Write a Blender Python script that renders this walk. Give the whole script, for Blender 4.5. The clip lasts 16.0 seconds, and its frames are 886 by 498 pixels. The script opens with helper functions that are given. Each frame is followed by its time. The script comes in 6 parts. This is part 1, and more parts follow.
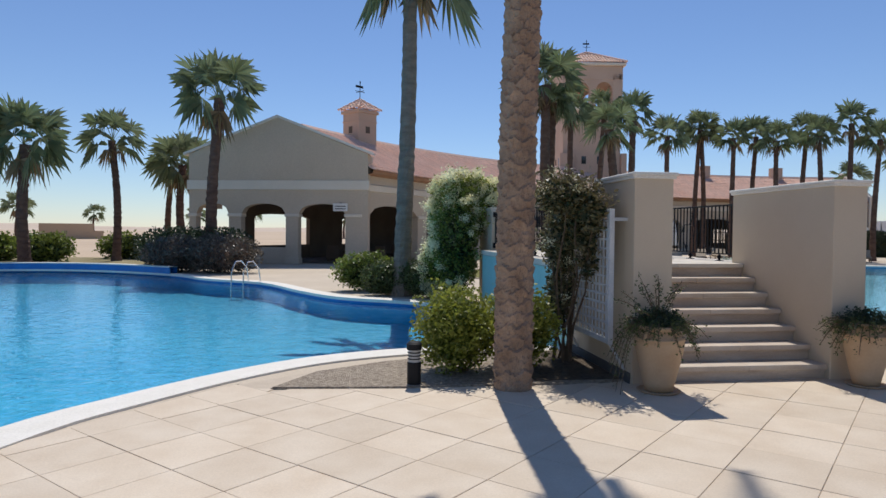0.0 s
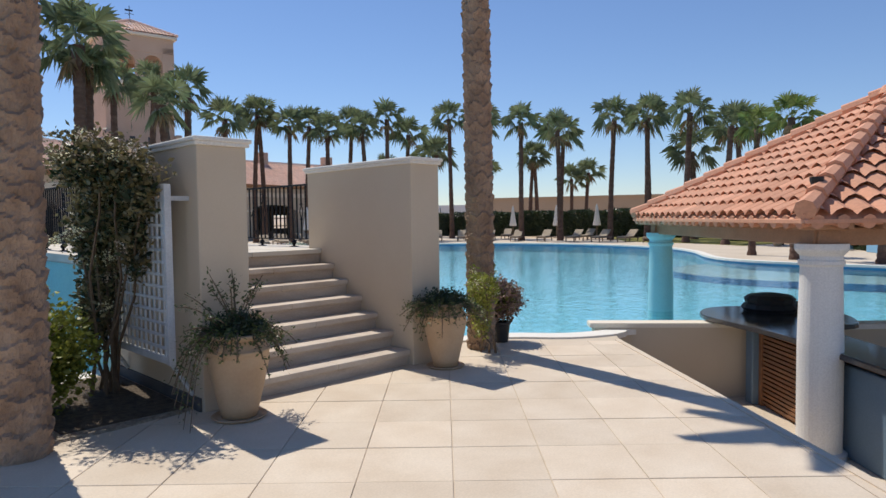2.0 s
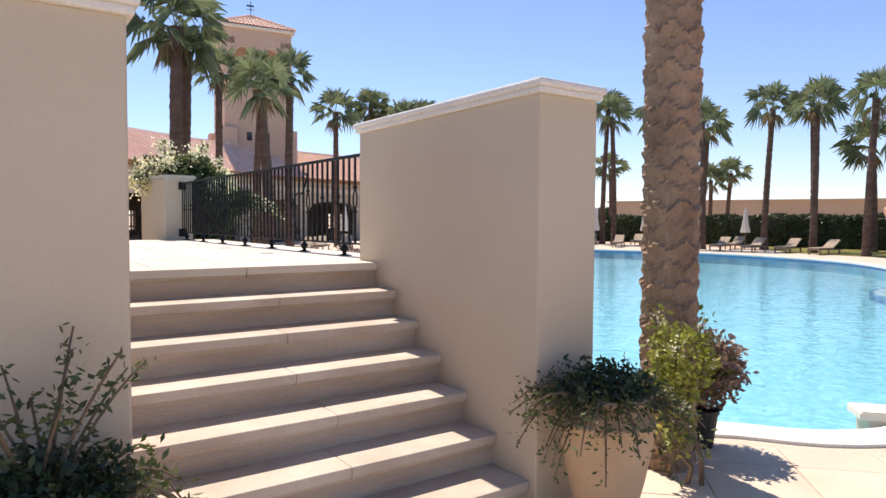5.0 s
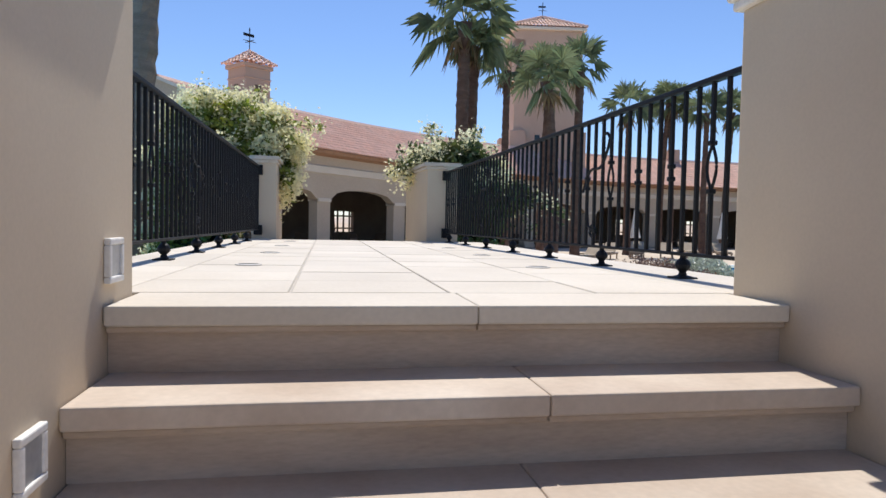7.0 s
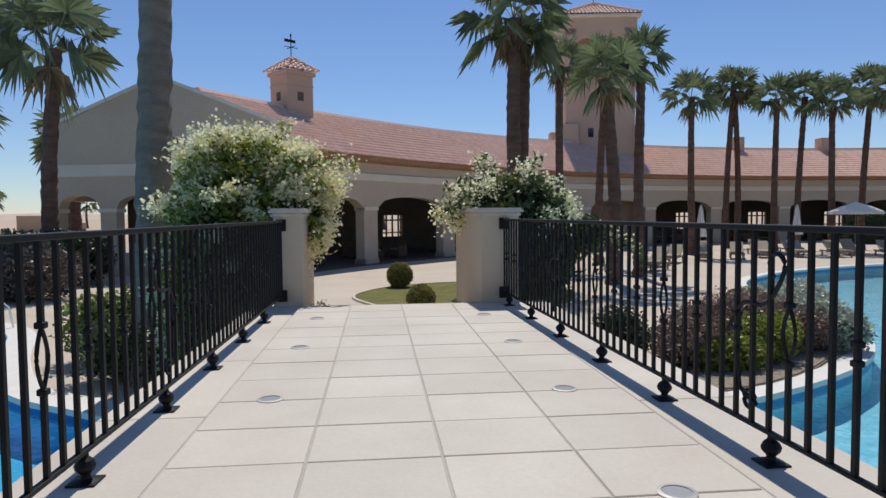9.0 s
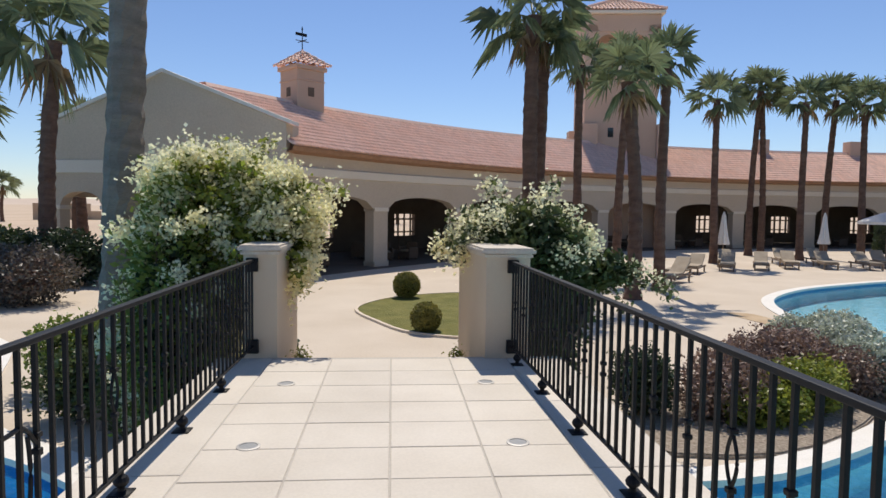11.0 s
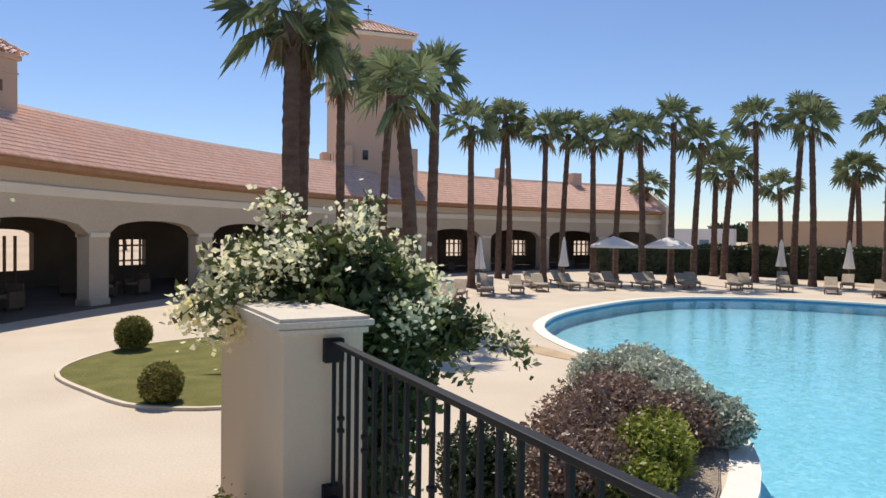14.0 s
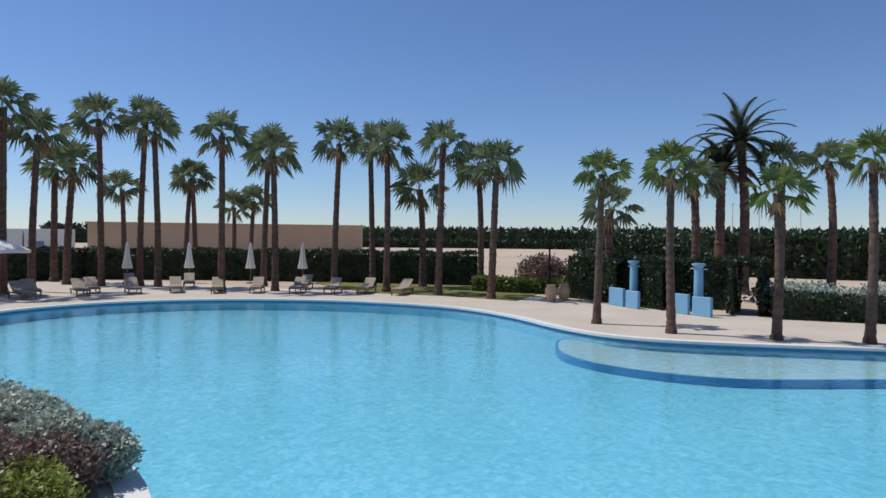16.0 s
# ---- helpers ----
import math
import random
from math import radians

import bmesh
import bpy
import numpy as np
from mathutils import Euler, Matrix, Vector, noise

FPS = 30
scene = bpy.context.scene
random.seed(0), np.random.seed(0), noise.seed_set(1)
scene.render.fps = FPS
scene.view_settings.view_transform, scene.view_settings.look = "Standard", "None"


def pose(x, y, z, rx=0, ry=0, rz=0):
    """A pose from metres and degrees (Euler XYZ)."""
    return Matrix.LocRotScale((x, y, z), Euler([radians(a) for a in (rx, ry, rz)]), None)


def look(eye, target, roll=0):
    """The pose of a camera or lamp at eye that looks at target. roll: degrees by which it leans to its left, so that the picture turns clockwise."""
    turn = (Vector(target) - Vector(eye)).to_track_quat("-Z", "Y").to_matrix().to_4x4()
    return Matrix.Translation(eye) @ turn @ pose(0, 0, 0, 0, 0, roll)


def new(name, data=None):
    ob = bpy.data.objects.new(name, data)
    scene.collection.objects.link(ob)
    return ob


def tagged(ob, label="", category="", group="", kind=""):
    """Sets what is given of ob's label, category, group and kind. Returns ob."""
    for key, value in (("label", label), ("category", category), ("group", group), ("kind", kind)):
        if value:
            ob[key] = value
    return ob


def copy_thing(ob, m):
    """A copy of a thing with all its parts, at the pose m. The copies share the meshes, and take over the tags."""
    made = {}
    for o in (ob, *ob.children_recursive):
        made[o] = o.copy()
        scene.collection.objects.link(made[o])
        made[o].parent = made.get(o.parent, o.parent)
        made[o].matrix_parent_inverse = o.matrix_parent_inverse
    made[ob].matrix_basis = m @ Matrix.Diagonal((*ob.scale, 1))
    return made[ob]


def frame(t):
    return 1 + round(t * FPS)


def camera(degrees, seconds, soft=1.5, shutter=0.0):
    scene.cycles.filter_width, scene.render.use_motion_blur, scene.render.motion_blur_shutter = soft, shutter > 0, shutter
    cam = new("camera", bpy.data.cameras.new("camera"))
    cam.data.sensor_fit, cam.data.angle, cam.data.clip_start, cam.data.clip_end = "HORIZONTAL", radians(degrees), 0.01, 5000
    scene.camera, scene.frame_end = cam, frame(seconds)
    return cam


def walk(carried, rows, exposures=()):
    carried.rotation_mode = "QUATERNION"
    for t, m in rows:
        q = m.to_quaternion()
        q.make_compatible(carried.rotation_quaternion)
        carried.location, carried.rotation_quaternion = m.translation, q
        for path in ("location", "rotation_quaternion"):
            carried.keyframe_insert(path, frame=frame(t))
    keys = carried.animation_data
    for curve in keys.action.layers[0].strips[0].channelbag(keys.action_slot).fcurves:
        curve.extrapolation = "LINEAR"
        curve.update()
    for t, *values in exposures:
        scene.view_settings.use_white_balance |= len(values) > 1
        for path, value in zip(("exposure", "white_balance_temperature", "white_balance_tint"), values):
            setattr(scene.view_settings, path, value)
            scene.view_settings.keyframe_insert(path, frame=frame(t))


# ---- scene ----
cam = camera(68.1, 16.0)

PATH = [
    (0, (1.483, 1.421, 1.716), (1.757, 3.401, 1.664), 0.5),
    (0.5, (1.514, 1.639, 1.716), (2.203, 3.517, 1.663), 0.2),
    (1, (1.577, 1.997, 1.699), (2.64, 3.69, 1.646), 0.0),
    (1.5, (1.768, 2.468, 1.68), (3.072, 3.982, 1.606), -0.7),
    (2, (2.128, 2.952, 1.676), (3.538, 4.368, 1.582), -0.8),
    (2.5, (2.51, 3.435, 1.682), (3.978, 4.789, 1.582), -0.4),
    (3, (2.982, 3.939, 1.667), (4.469, 5.272, 1.564), -0.4),
    (3.2, (3.151, 4.148, 1.654), (4.639, 5.479, 1.549), -0.3),
    (5.3, (4.966, 6.275, 1.59), (6.016, 7.976, 1.519), -0.1),
    (5.5, (5.164, 6.602, 1.561), (6.154, 8.339, 1.501), -0.4),
    (6, (5.441, 7.203, 1.518), (6.189, 9.057, 1.458), 0.9),
    (6.5, (5.587, 7.775, 1.494), (6.094, 9.709, 1.424), 1.2),
    (7, (5.651, 8.383, 1.526), (6.005, 10.35, 1.449), 1.2),
    (7.5, (5.683, 8.835, 1.694), (5.94, 10.817, 1.616), 0.5),
    (8, (5.688, 9.232, 1.881), (5.913, 11.217, 1.802), 0.2),
    (8.5, (5.748, 9.513, 2.066), (5.966, 11.498, 1.97), 0.5),
    (9, (5.822, 9.789, 2.233), (6.022, 11.776, 2.128), -0.5),
    (11.3, (6.076, 11.051, 2.682), (6.208, 13.043, 2.555), 1.3),
    (11.5, (6.076, 11.246, 2.69), (6.183, 13.239, 2.568), 1.4),
    (12, (6.058, 11.681, 2.706), (6.16, 13.676, 2.617), 1.3),
    (12.5, (6.06, 12.098, 2.724), (6.167, 14.094, 2.665), 1.0),
    (13, (6.029, 12.615, 2.74), (6.266, 14.601, 2.694), 0.4),
    (13.5, (6.091, 13.055, 2.716), (6.561, 14.998, 2.669), 0.8),
    (14, (6.206, 13.477, 2.718), (7.092, 15.27, 2.672), 0.7),
    (14.5, (6.316, 13.829, 2.708), (7.646, 15.322, 2.668), 0.5),
    (15, (6.532, 13.925, 2.774), (8.16, 15.086, 2.74), 0.7),
    (15.5, (6.446, 14.086, 2.783), (8.285, 14.871, 2.76), 1.3),
    (16, (6.433, 14.227, 2.827), (8.402, 14.577, 2.802), 0.5),
]
walk(cam, [(t, look(eye, target, roll)) for t, eye, target, roll in PATH],
     [(0.0, 0.0, 6400, 10), (0.5, 0.2, 6400, 10), (1.5, 0.2, 6550, 10), (2.5, 0.12, 6500, 10), (3.0, 0.2, 6500, 10), (5.5, 0.88, 7150, 19), (6.2, 0.92, 6850, 18), (6.5, 0.92, 6700, 18), (7.0, 0.4, 6350, 11), (7.5, 0.15, 6150, 10), (8.0, -0.15, 6300, 10), (9.0, -0.1, 6300, 10), (11.5, 0.24, 6800, 11), (12.5, 0.38, 6950, 11), (13.0, 0.45, 6950, 11), (14.0, 0.35, 6900, 11), (14.5, 0.28, 6800, 11), (16.0, -0.1, 6000, 10)])

# ---------------------------------------------------------------- world and sun
SUN_AZ, SUN_EL = radians(7.5), radians(60)
world = bpy.data.worlds.new("sky")
scene.world = world
world.use_nodes = True
wt = world.node_tree
sky = wt.nodes.new("ShaderNodeTexSky")
sky.sky_type, sky.sun_disc = "NISHITA", False
sky.sun_elevation, sky.sun_rotation = SUN_EL, SUN_AZ
sky.air_density, sky.dust_density, sky.ozone_density, sky.altitude = 1.0, 0.0, 3.5, 0
wt.nodes["Background"].inputs[1].default_value = 0.095
haze = wt.nodes.new("ShaderNodeMix")
haze.data_type, haze.blend_type = "RGBA", "MULTIPLY"
haze.inputs[0].default_value, haze.inputs[7].default_value = 1.0, (0.885, 0.94, 1.085, 1)
wt.links.new(sky.outputs[0], haze.inputs[6])
wt.links.new(haze.outputs[2], wt.nodes["Background"].inputs[0])
sun = new("sun", bpy.data.lights.new("sun", "SUN"))
sun.data.energy, sun.data.angle, sun.data.color = 3.6, radians(0.5), (1.0, 0.945, 0.855)
sun.matrix_world = look((0, 0, 0), (-math.sin(SUN_AZ), -math.cos(SUN_AZ), -math.tan(SUN_EL)))


# ---------------------------------------------------------------- materials
def surface(name, c1, c2, scale=3.0, rough=0.8, bump=0.2, grain=60.0, metal=0.0, per="none", vary=0.0, stretch=(1, 1, 1), dist=0.01, speck=0.1):
    """Two colours mixed by coarse noise, fine grain, bump; per: 'object' or 'island' random brightness."""
    m = bpy.data.materials.new(name)
    m.use_nodes = True
    nt = m.node_tree
    n, l = nt.nodes, nt.links
    b = n["Principled BSDF"]
    tc = n.new("ShaderNodeTexCoord")
    mp = n.new("ShaderNodeMapping")
    mp.inputs["Scale"].default_value = stretch
    geo = n.new("ShaderNodeNewGeometry")
    l.new(geo.outputs["Position"], mp.inputs["Vector"])
    n1 = n.new("ShaderNodeTexNoise")
    n1.inputs["Scale"].default_value, n1.inputs["Detail"].default_value = scale, 5
    n2 = n.new("ShaderNodeTexNoise")
    n2.inputs["Scale"].default_value, n2.inputs["Detail"].default_value = grain, 4
    l.new(mp.outputs[0], n1.inputs["Vector"])
    l.new(mp.outputs[0], n2.inputs["Vector"])
    r = n.new("ShaderNodeMapRange")
    r.inputs[1].default_value, r.inputs[2].default_value = 0.3, 0.7
    l.new(n1.outputs[0], r.inputs[0])
    mix = n.new("ShaderNodeMix")
    mix.data_type = "RGBA"
    mix.inputs[6].default_value, mix.inputs[7].default_value = (*c1, 1), (*c2, 1)
    l.new(r.outputs[0], mix.inputs[0])
    hs = n.new("ShaderNodeHueSaturation")
    l.new(mix.outputs[2], hs.inputs["Color"])
    g = n.new("ShaderNodeMapRange")
    g.inputs[1].default_value, g.inputs[2].default_value, g.inputs[3].default_value, g.inputs[4].default_value = 0.25, 0.75, 1 - speck, 1 + speck
    l.new(n2.outputs[0], g.inputs[0])
    val = g.outputs[0]
    if per != "none":
        src = n.new("ShaderNodeObjectInfo").outputs["Random"] if per == "object" else geo.outputs["Random Per Island"]
        v = n.new("ShaderNodeMapRange")
        v.inputs[3].default_value, v.inputs[4].default_value = 1 - vary, 1 + vary
        l.new(src, v.inputs[0])
        mu = n.new("ShaderNodeMath")
        mu.operation = "MULTIPLY"
        l.new(val, mu.inputs[0])
        l.new(v.outputs[0], mu.inputs[1])
        val = mu.outputs[0]
    l.new(val, hs.inputs["Value"])
    l.new(hs.outputs[0], b.inputs["Base Color"])
    b.inputs["Roughness"].default_value, b.inputs["Metallic"].default_value = rough, metal
    if bump:
        bp = n.new("ShaderNodeBump")
        bp.inputs["Strength"].default_value, bp.inputs["Distance"].default_value = bump, dist
        l.new(n2.outputs[0], bp.inputs["Height"])
        l.new(bp.outputs[0], b.inputs["Normal"])
    return m


def leafy(name, c1, c2, vary=0.35, rough=0.45, through_light=0.25):
    """Leaf material: brightness varies from leaf to leaf, some light passes through."""
    m = surface(name, c1, c2, 1.3, rough, 0.0, 20, per="island", vary=vary)
    nt = m.node_tree
    n, l = nt.nodes, nt.links
    b = n["Principled BSDF"]
    tr = n.new("ShaderNodeBsdfTranslucent")
    l.new(b.inputs["Base Color"].links[0].from_socket, tr.inputs["Color"])
    ms = n.new("ShaderNodeMixShader")
    ms.inputs[0].default_value = through_light
    l.new(b.outputs[0], ms.inputs[1])
    l.new(tr.outputs[0], ms.inputs[2])
    l.new(ms.outputs[0], n["Material Output"].inputs["Surface"])
    return m


def water(name, tint, wave=3.0, strength=0.25):
    m = bpy.data.materials.new(name)
    m.use_nodes = True
    nt = m.node_tree
    n, l = nt.nodes, nt.links
    n.remove(n["Principled BSDF"])
    geo = n.new("ShaderNodeNewGeometry")
    n1 = n.new("ShaderNodeTexNoise")
    n1.inputs["Scale"].default_value, n1.inputs["Detail"].default_value, n1.inputs["Distortion"].default_value = wave, 3, 0.6
    l.new(geo.outputs["Position"], n1.inputs["Vector"])
    bp = n.new("ShaderNodeBump")
    bp.inputs["Strength"].default_value, bp.inputs["Distance"].default_value = strength, 0.02
    l.new(n1.outputs[0], bp.inputs["Height"])
    tr = n.new("ShaderNodeBsdfTransparent")
    # noise brightens and dims the tint, painting ripple sparkle and caustics
    n3 = n.new("ShaderNodeTexNoise")
    n3.inputs["Scale"].default_value, n3.inputs["Detail"].default_value, n3.inputs["Distortion"].default_value = wave * 1.6, 2, 1.2
    l.new(geo.outputs["Position"], n3.inputs["Vector"])
    rp = n.new("ShaderNodeMapRange")
    rp.inputs[1].default_value, rp.inputs[2].default_value = 0.42, 0.66
    l.new(n3.outputs[0], rp.inputs[0])
    tm = n.new("ShaderNodeMix")
    tm.data_type = "RGBA"
    tm.inputs[6].default_value, tm.inputs[7].default_value = (*[c * 0.87 for c in tint], 1), (*[min(1, c * 1.28 + 0.07) for c in tint], 1)
    l.new(rp.outputs[0], tm.inputs[0])
    l.new(tm.outputs[2], tr.inputs[0])
    gl = n.new("ShaderNodeBsdfGlossy")
    gl.inputs["Roughness"].default_value = 0.03
    l.new(bp.outputs[0], gl.inputs["Normal"])
    fr = n.new("ShaderNodeFresnel")
    fr.inputs["IOR"].default_value = 1.33
    l.new(bp.outputs[0], fr.inputs["Normal"])
    ms = n.new("ShaderNodeMixShader")
    l.new(fr.outputs[0], ms.inputs[0])
    l.new(tr.outputs[0], ms.inputs[1])
    l.new(gl.outputs[0], ms.inputs[2])
    l.new(ms.outputs[0], n["Material Output"].inputs["Surface"])
    return m


def pool_finish(name, c1, c2):
    """Pool finish of two close colours mixed by coarse noise."""
    m = surface(name, c1, c2, 0.25, 0.6, 0.05, 40)
    return m


STONE = surface("cream_limestone", (0.60, 0.485, 0.36), (0.68, 0.575, 0.45), 2.2, 0.75, 0.12, 70, per="object", vary=0.07, speck=0.07)
GROUT = surface("tile_joint", (0.51, 0.42, 0.32), (0.58, 0.485, 0.38), 4, 0.9, 0.2)
DECKSTONE = surface("pale_deck_stone", (0.58, 0.515, 0.425), (0.665, 0.60, 0.505), 1.6, 0.7, 0.03, 60, per="object", vary=0.05, speck=0.05)
DECKJOINT = surface("deck_joint", (0.46, 0.42, 0.365), (0.52, 0.475, 0.415), 4, 0.9, 0.2)
STEPSTONE = surface("step_sandstone", (0.43, 0.325, 0.24), (0.59, 0.49, 0.39), 2.6, 0.75, 0.06, 50, per="object", vary=0.06, stretch=(0.6, 0.6, 2.5))
# copy of the step stone, lightened for the sun on the treads
TREADSTONE = surface("sunlit_tread_stone", (0.46, 0.365, 0.285), (0.61, 0.525, 0.435), 2.6, 0.75, 0.05, 50, per="object", vary=0.06, speck=0.06)
STUCCO = surface("beige_stucco", (0.585, 0.475, 0.345), (0.635, 0.53, 0.395), 1.1, 0.9, 0.03, 90, dist=0.005, speck=0.03)
STUCCO_FAR = surface("arcade_stucco", (0.56, 0.46, 0.345), (0.60, 0.50, 0.385), 0.6, 0.9, 0.1, 20)
CAPWHITE = surface("white_cap_stone", (0.74, 0.70, 0.62), (0.80, 0.76, 0.69), 4, 0.7, 0.15, 50)
GATECAP = surface("sand_cap_stone", (0.56, 0.49, 0.40), (0.64, 0.57, 0.47), 5, 0.75, 0.15, 50)
CREAM = surface("cream_band", (0.74, 0.66, 0.54), (0.78, 0.70, 0.58), 1, 0.85, 0.1)
IRON = surface("black_painted_iron", (0.006, 0.0065, 0.008), (0.012, 0.012, 0.014), 8, 0.55, 0.1, 120, metal=0.0)
IRON.node_tree.nodes["Principled BSDF"].inputs["Specular IOR Level"].default_value = 0.25
POOLBLUE = pool_finish("deep_blue_pool_tile", (0.04, 0.47, 0.78), (0.07, 0.54, 0.82))
POOLRIM = surface("blue_mosaic", (0.0, 0.13, 0.42), (0.0, 0.18, 0.5), 3, 0.4, 0.1, 40)
POOLTURQ = pool_finish("turquoise_pool_plaster", (0.24, 0.62, 0.765), (0.29, 0.67, 0.805))
SHELF = surface("pale_pool_shelf", (0.48, 0.66, 0.70), (0.54, 0.70, 0.73), 0.5, 0.6, 0.05)
TURQWALL = surface("turquoise_paint", (0.26, 0.52, 0.50), (0.31, 0.57, 0.55), 1.5, 0.7, 0.15, 50)
WATER_L = water("water_left", (0.78, 0.97, 1.0), 4.5, 0.8)
WATER_R = water("water_right", (0.84, 0.98, 1.0), 4.5, 0.8)
SAND = surface("desert_sand", (0.50, 0.37, 0.25), (0.60, 0.46, 0.32), 0.06, 0.95, 0.3, 6)
PAVE = surface("sandy_paving", (0.545, 0.45, 0.34), (0.625, 0.53, 0.415), 0.5, 0.9, 0.2, 30)
DAMP = surface("damp_paving", (0.42, 0.29, 0.16), (0.52, 0.38, 0.23), 2.0, 0.8, 0.2, 30)
LAWN = surface("mown_grass", (0.15, 0.15, 0.022), (0.25, 0.225, 0.05), 2.0, 0.9, 0.9, 160, dist=0.03)
DRYGRASS = surface("dry_grass", (0.22, 0.19, 0.08), (0.36, 0.29, 0.16), 0.7, 0.95, 0.9, 60, dist=0.03)
# brown soil, darkened further to hold the trellis plants' shade
SHADESOIL = surface("shaded_soil", (0.06, 0.045, 0.032), (0.17, 0.125, 0.085), 18, 0.95, 1.0, 70, dist=0.04, speck=0.3)
GRAVEL = surface("gravel_mulch", (0.25, 0.195, 0.145), (0.55, 0.455, 0.35), 22, 0.95, 1.0, 60, dist=0.04, speck=0.25)
TERRA = surface("clay_roof_tile", (0.60, 0.28, 0.165), (0.68, 0.36, 0.235), 1.2, 0.8, 0.2, 30, per="island", vary=0.14)
TERRA_TILE = surface("clay_roof_tile_single", (0.60, 0.28, 0.165), (0.68, 0.36, 0.235), 1.2, 0.8, 0.2, 30, per="object", vary=0.16)
RIMBLUE = surface("mid_blue_mosaic", (0.02, 0.22, 0.46), (0.03, 0.28, 0.52), 3, 0.4, 0.1, 40)
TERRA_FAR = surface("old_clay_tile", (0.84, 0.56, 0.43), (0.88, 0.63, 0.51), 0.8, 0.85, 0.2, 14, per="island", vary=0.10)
TOWERPINK = surface("pink_render", (0.55, 0.385, 0.285), (0.61, 0.445, 0.34), 0.4, 0.9, 0.1)
POTCLAY = surface("ochre_clay_pot", (0.49, 0.325, 0.19), (0.59, 0.42, 0.265), 3, 0.8, 0.12, 40, speck=0.05)
BARKN = surface("date_palm_bark", (0.25, 0.16, 0.105), (0.40, 0.28, 0.195), 5, 0.95, 0.8, 60, stretch=(1, 1, 0.6), dist=0.02)
BARKF = surface("fan_palm_bark", (0.092, 0.05, 0.036), (0.17, 0.103, 0.073), 2.5, 0.95, 0.8, 18, stretch=(1, 1, 2.5), dist=0.03)
BARKG = surface("grey_palm_bark", (0.165, 0.135, 0.105), (0.27, 0.225, 0.18), 3, 0.95, 0.8, 30, stretch=(1, 1, 3), dist=0.02)
FROND = leafy("fan_frond", (0.14, 0.18, 0.085), (0.24, 0.275, 0.145), rough=0.36, through_light=0.4)
FRONDY = leafy("young_fan_frond", (0.15, 0.20, 0.05), (0.24, 0.28, 0.08), through_light=0.4)
DRYFROND = leafy("dry_frond", (0.22, 0.15, 0.07), (0.30, 0.21, 0.11))
FEATHER = leafy("feather_frond", (0.09, 0.115, 0.06), (0.14, 0.165, 0.09))
LEAFG = leafy("shrub_leaf", (0.13, 0.18, 0.028), (0.24, 0.28, 0.06), through_light=0.4)
LEAFB = leafy("bougainvillea_leaf", (0.15, 0.20, 0.025), (0.34, 0.37, 0.07), through_light=0.45)
LEAFM = leafy("deep_green_leaf", (0.055, 0.08, 0.025), (0.13, 0.16, 0.05), through_light=0.3)
HEATH = leafy("heath_leaf", (0.075, 0.065, 0.05), (0.15, 0.125, 0.098))
LEAFT = leafy("clipped_leaf", (0.19, 0.18, 0.035), (0.30, 0.27, 0.07))
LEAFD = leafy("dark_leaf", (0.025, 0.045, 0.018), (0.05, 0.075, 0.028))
LEAFY = leafy("yellow_green_leaf", (0.22, 0.25, 0.035), (0.33, 0.34, 0.065), through_light=0.4)
LEAFS = leafy("silver_leaf", (0.42, 0.46, 0.36), (0.55, 0.58, 0.47))
LEAFR = leafy("purple_brown_leaf", (0.20, 0.13, 0.10), (0.31, 0.205, 0.15))
BRACT = leafy("white_bract", (0.90, 0.85, 0.52), (0.93, 0.90, 0.66), 0.05, 0.6, 0.45)
BRACTP = leafy("cream_pink_bract", (0.66, 0.50, 0.38), (0.72, 0.62, 0.48), 0.2, 0.6, 0.3)
STEM = surface("woody_stem", (0.14, 0.095, 0.06), (0.2, 0.14, 0.09), 8, 0.9, 0.4)
# white trellis paint, greyed for the shade on its sunless side
TRELLISPAINT = surface("shade_greyed_paint", (0.52, 0.53, 0.53), (0.62, 0.63, 0.63), 6, 0.7, 0.2)
VINE = leafy("vine_leaf", (0.13, 0.105, 0.045), (0.24, 0.205, 0.09), 0.45)
WHITEPAINT = surface("white_paint", (0.72, 0.70, 0.66), (0.78, 0.76, 0.72), 2, 0.6, 0.1)
COLWHITE = surface("white_column_plaster", (0.76, 0.74, 0.70), (0.81, 0.79, 0.75), 1.5, 0.7, 0.15)
COLBLUE = surface("pale_blue_plaster", (0.32, 0.60, 0.66), (0.36, 0.64, 0.69), 1.5, 0.7, 0.1)
SHOWERBLUE = surface("blue_shower_plaster", (0.20, 0.42, 0.62), (0.24, 0.47, 0.67), 1.5, 0.7, 0.1)
WOOD = surface("varnished_slat_wood", (0.20, 0.085, 0.035), (0.27, 0.12, 0.05), 3, 0.5, 0.2, 40, per="object", vary=0.15, stretch=(1, 1, 6))
RAFTER = surface("rafter_wood", (0.33, 0.17, 0.09), (0.42, 0.23, 0.13), 3, 0.7, 0.2, 40)
GRANITE = surface("dark_granite", (0.03, 0.028, 0.028), (0.10, 0.09, 0.085), 60, 0.15, 0.0, 200)
BLACK = surface("black_canvas", (0.01, 0.01, 0.011), (0.02, 0.02, 0.022), 5, 0.6, 0.4, 30)
BLUEGREY = surface("blue_grey_panel", (0.12, 0.19, 0.26), (0.15, 0.22, 0.29), 2, 0.5, 0.1)
CANVAS = leafy("white_canvas", (0.84, 0.83, 0.80), (0.88, 0.87, 0.84), 0.02, 0.85, 0.25)
BEIGECUSH = surface("beige_cushion", (0.33, 0.26, 0.18), (0.42, 0.34, 0.245), 3, 0.9, 0.2)
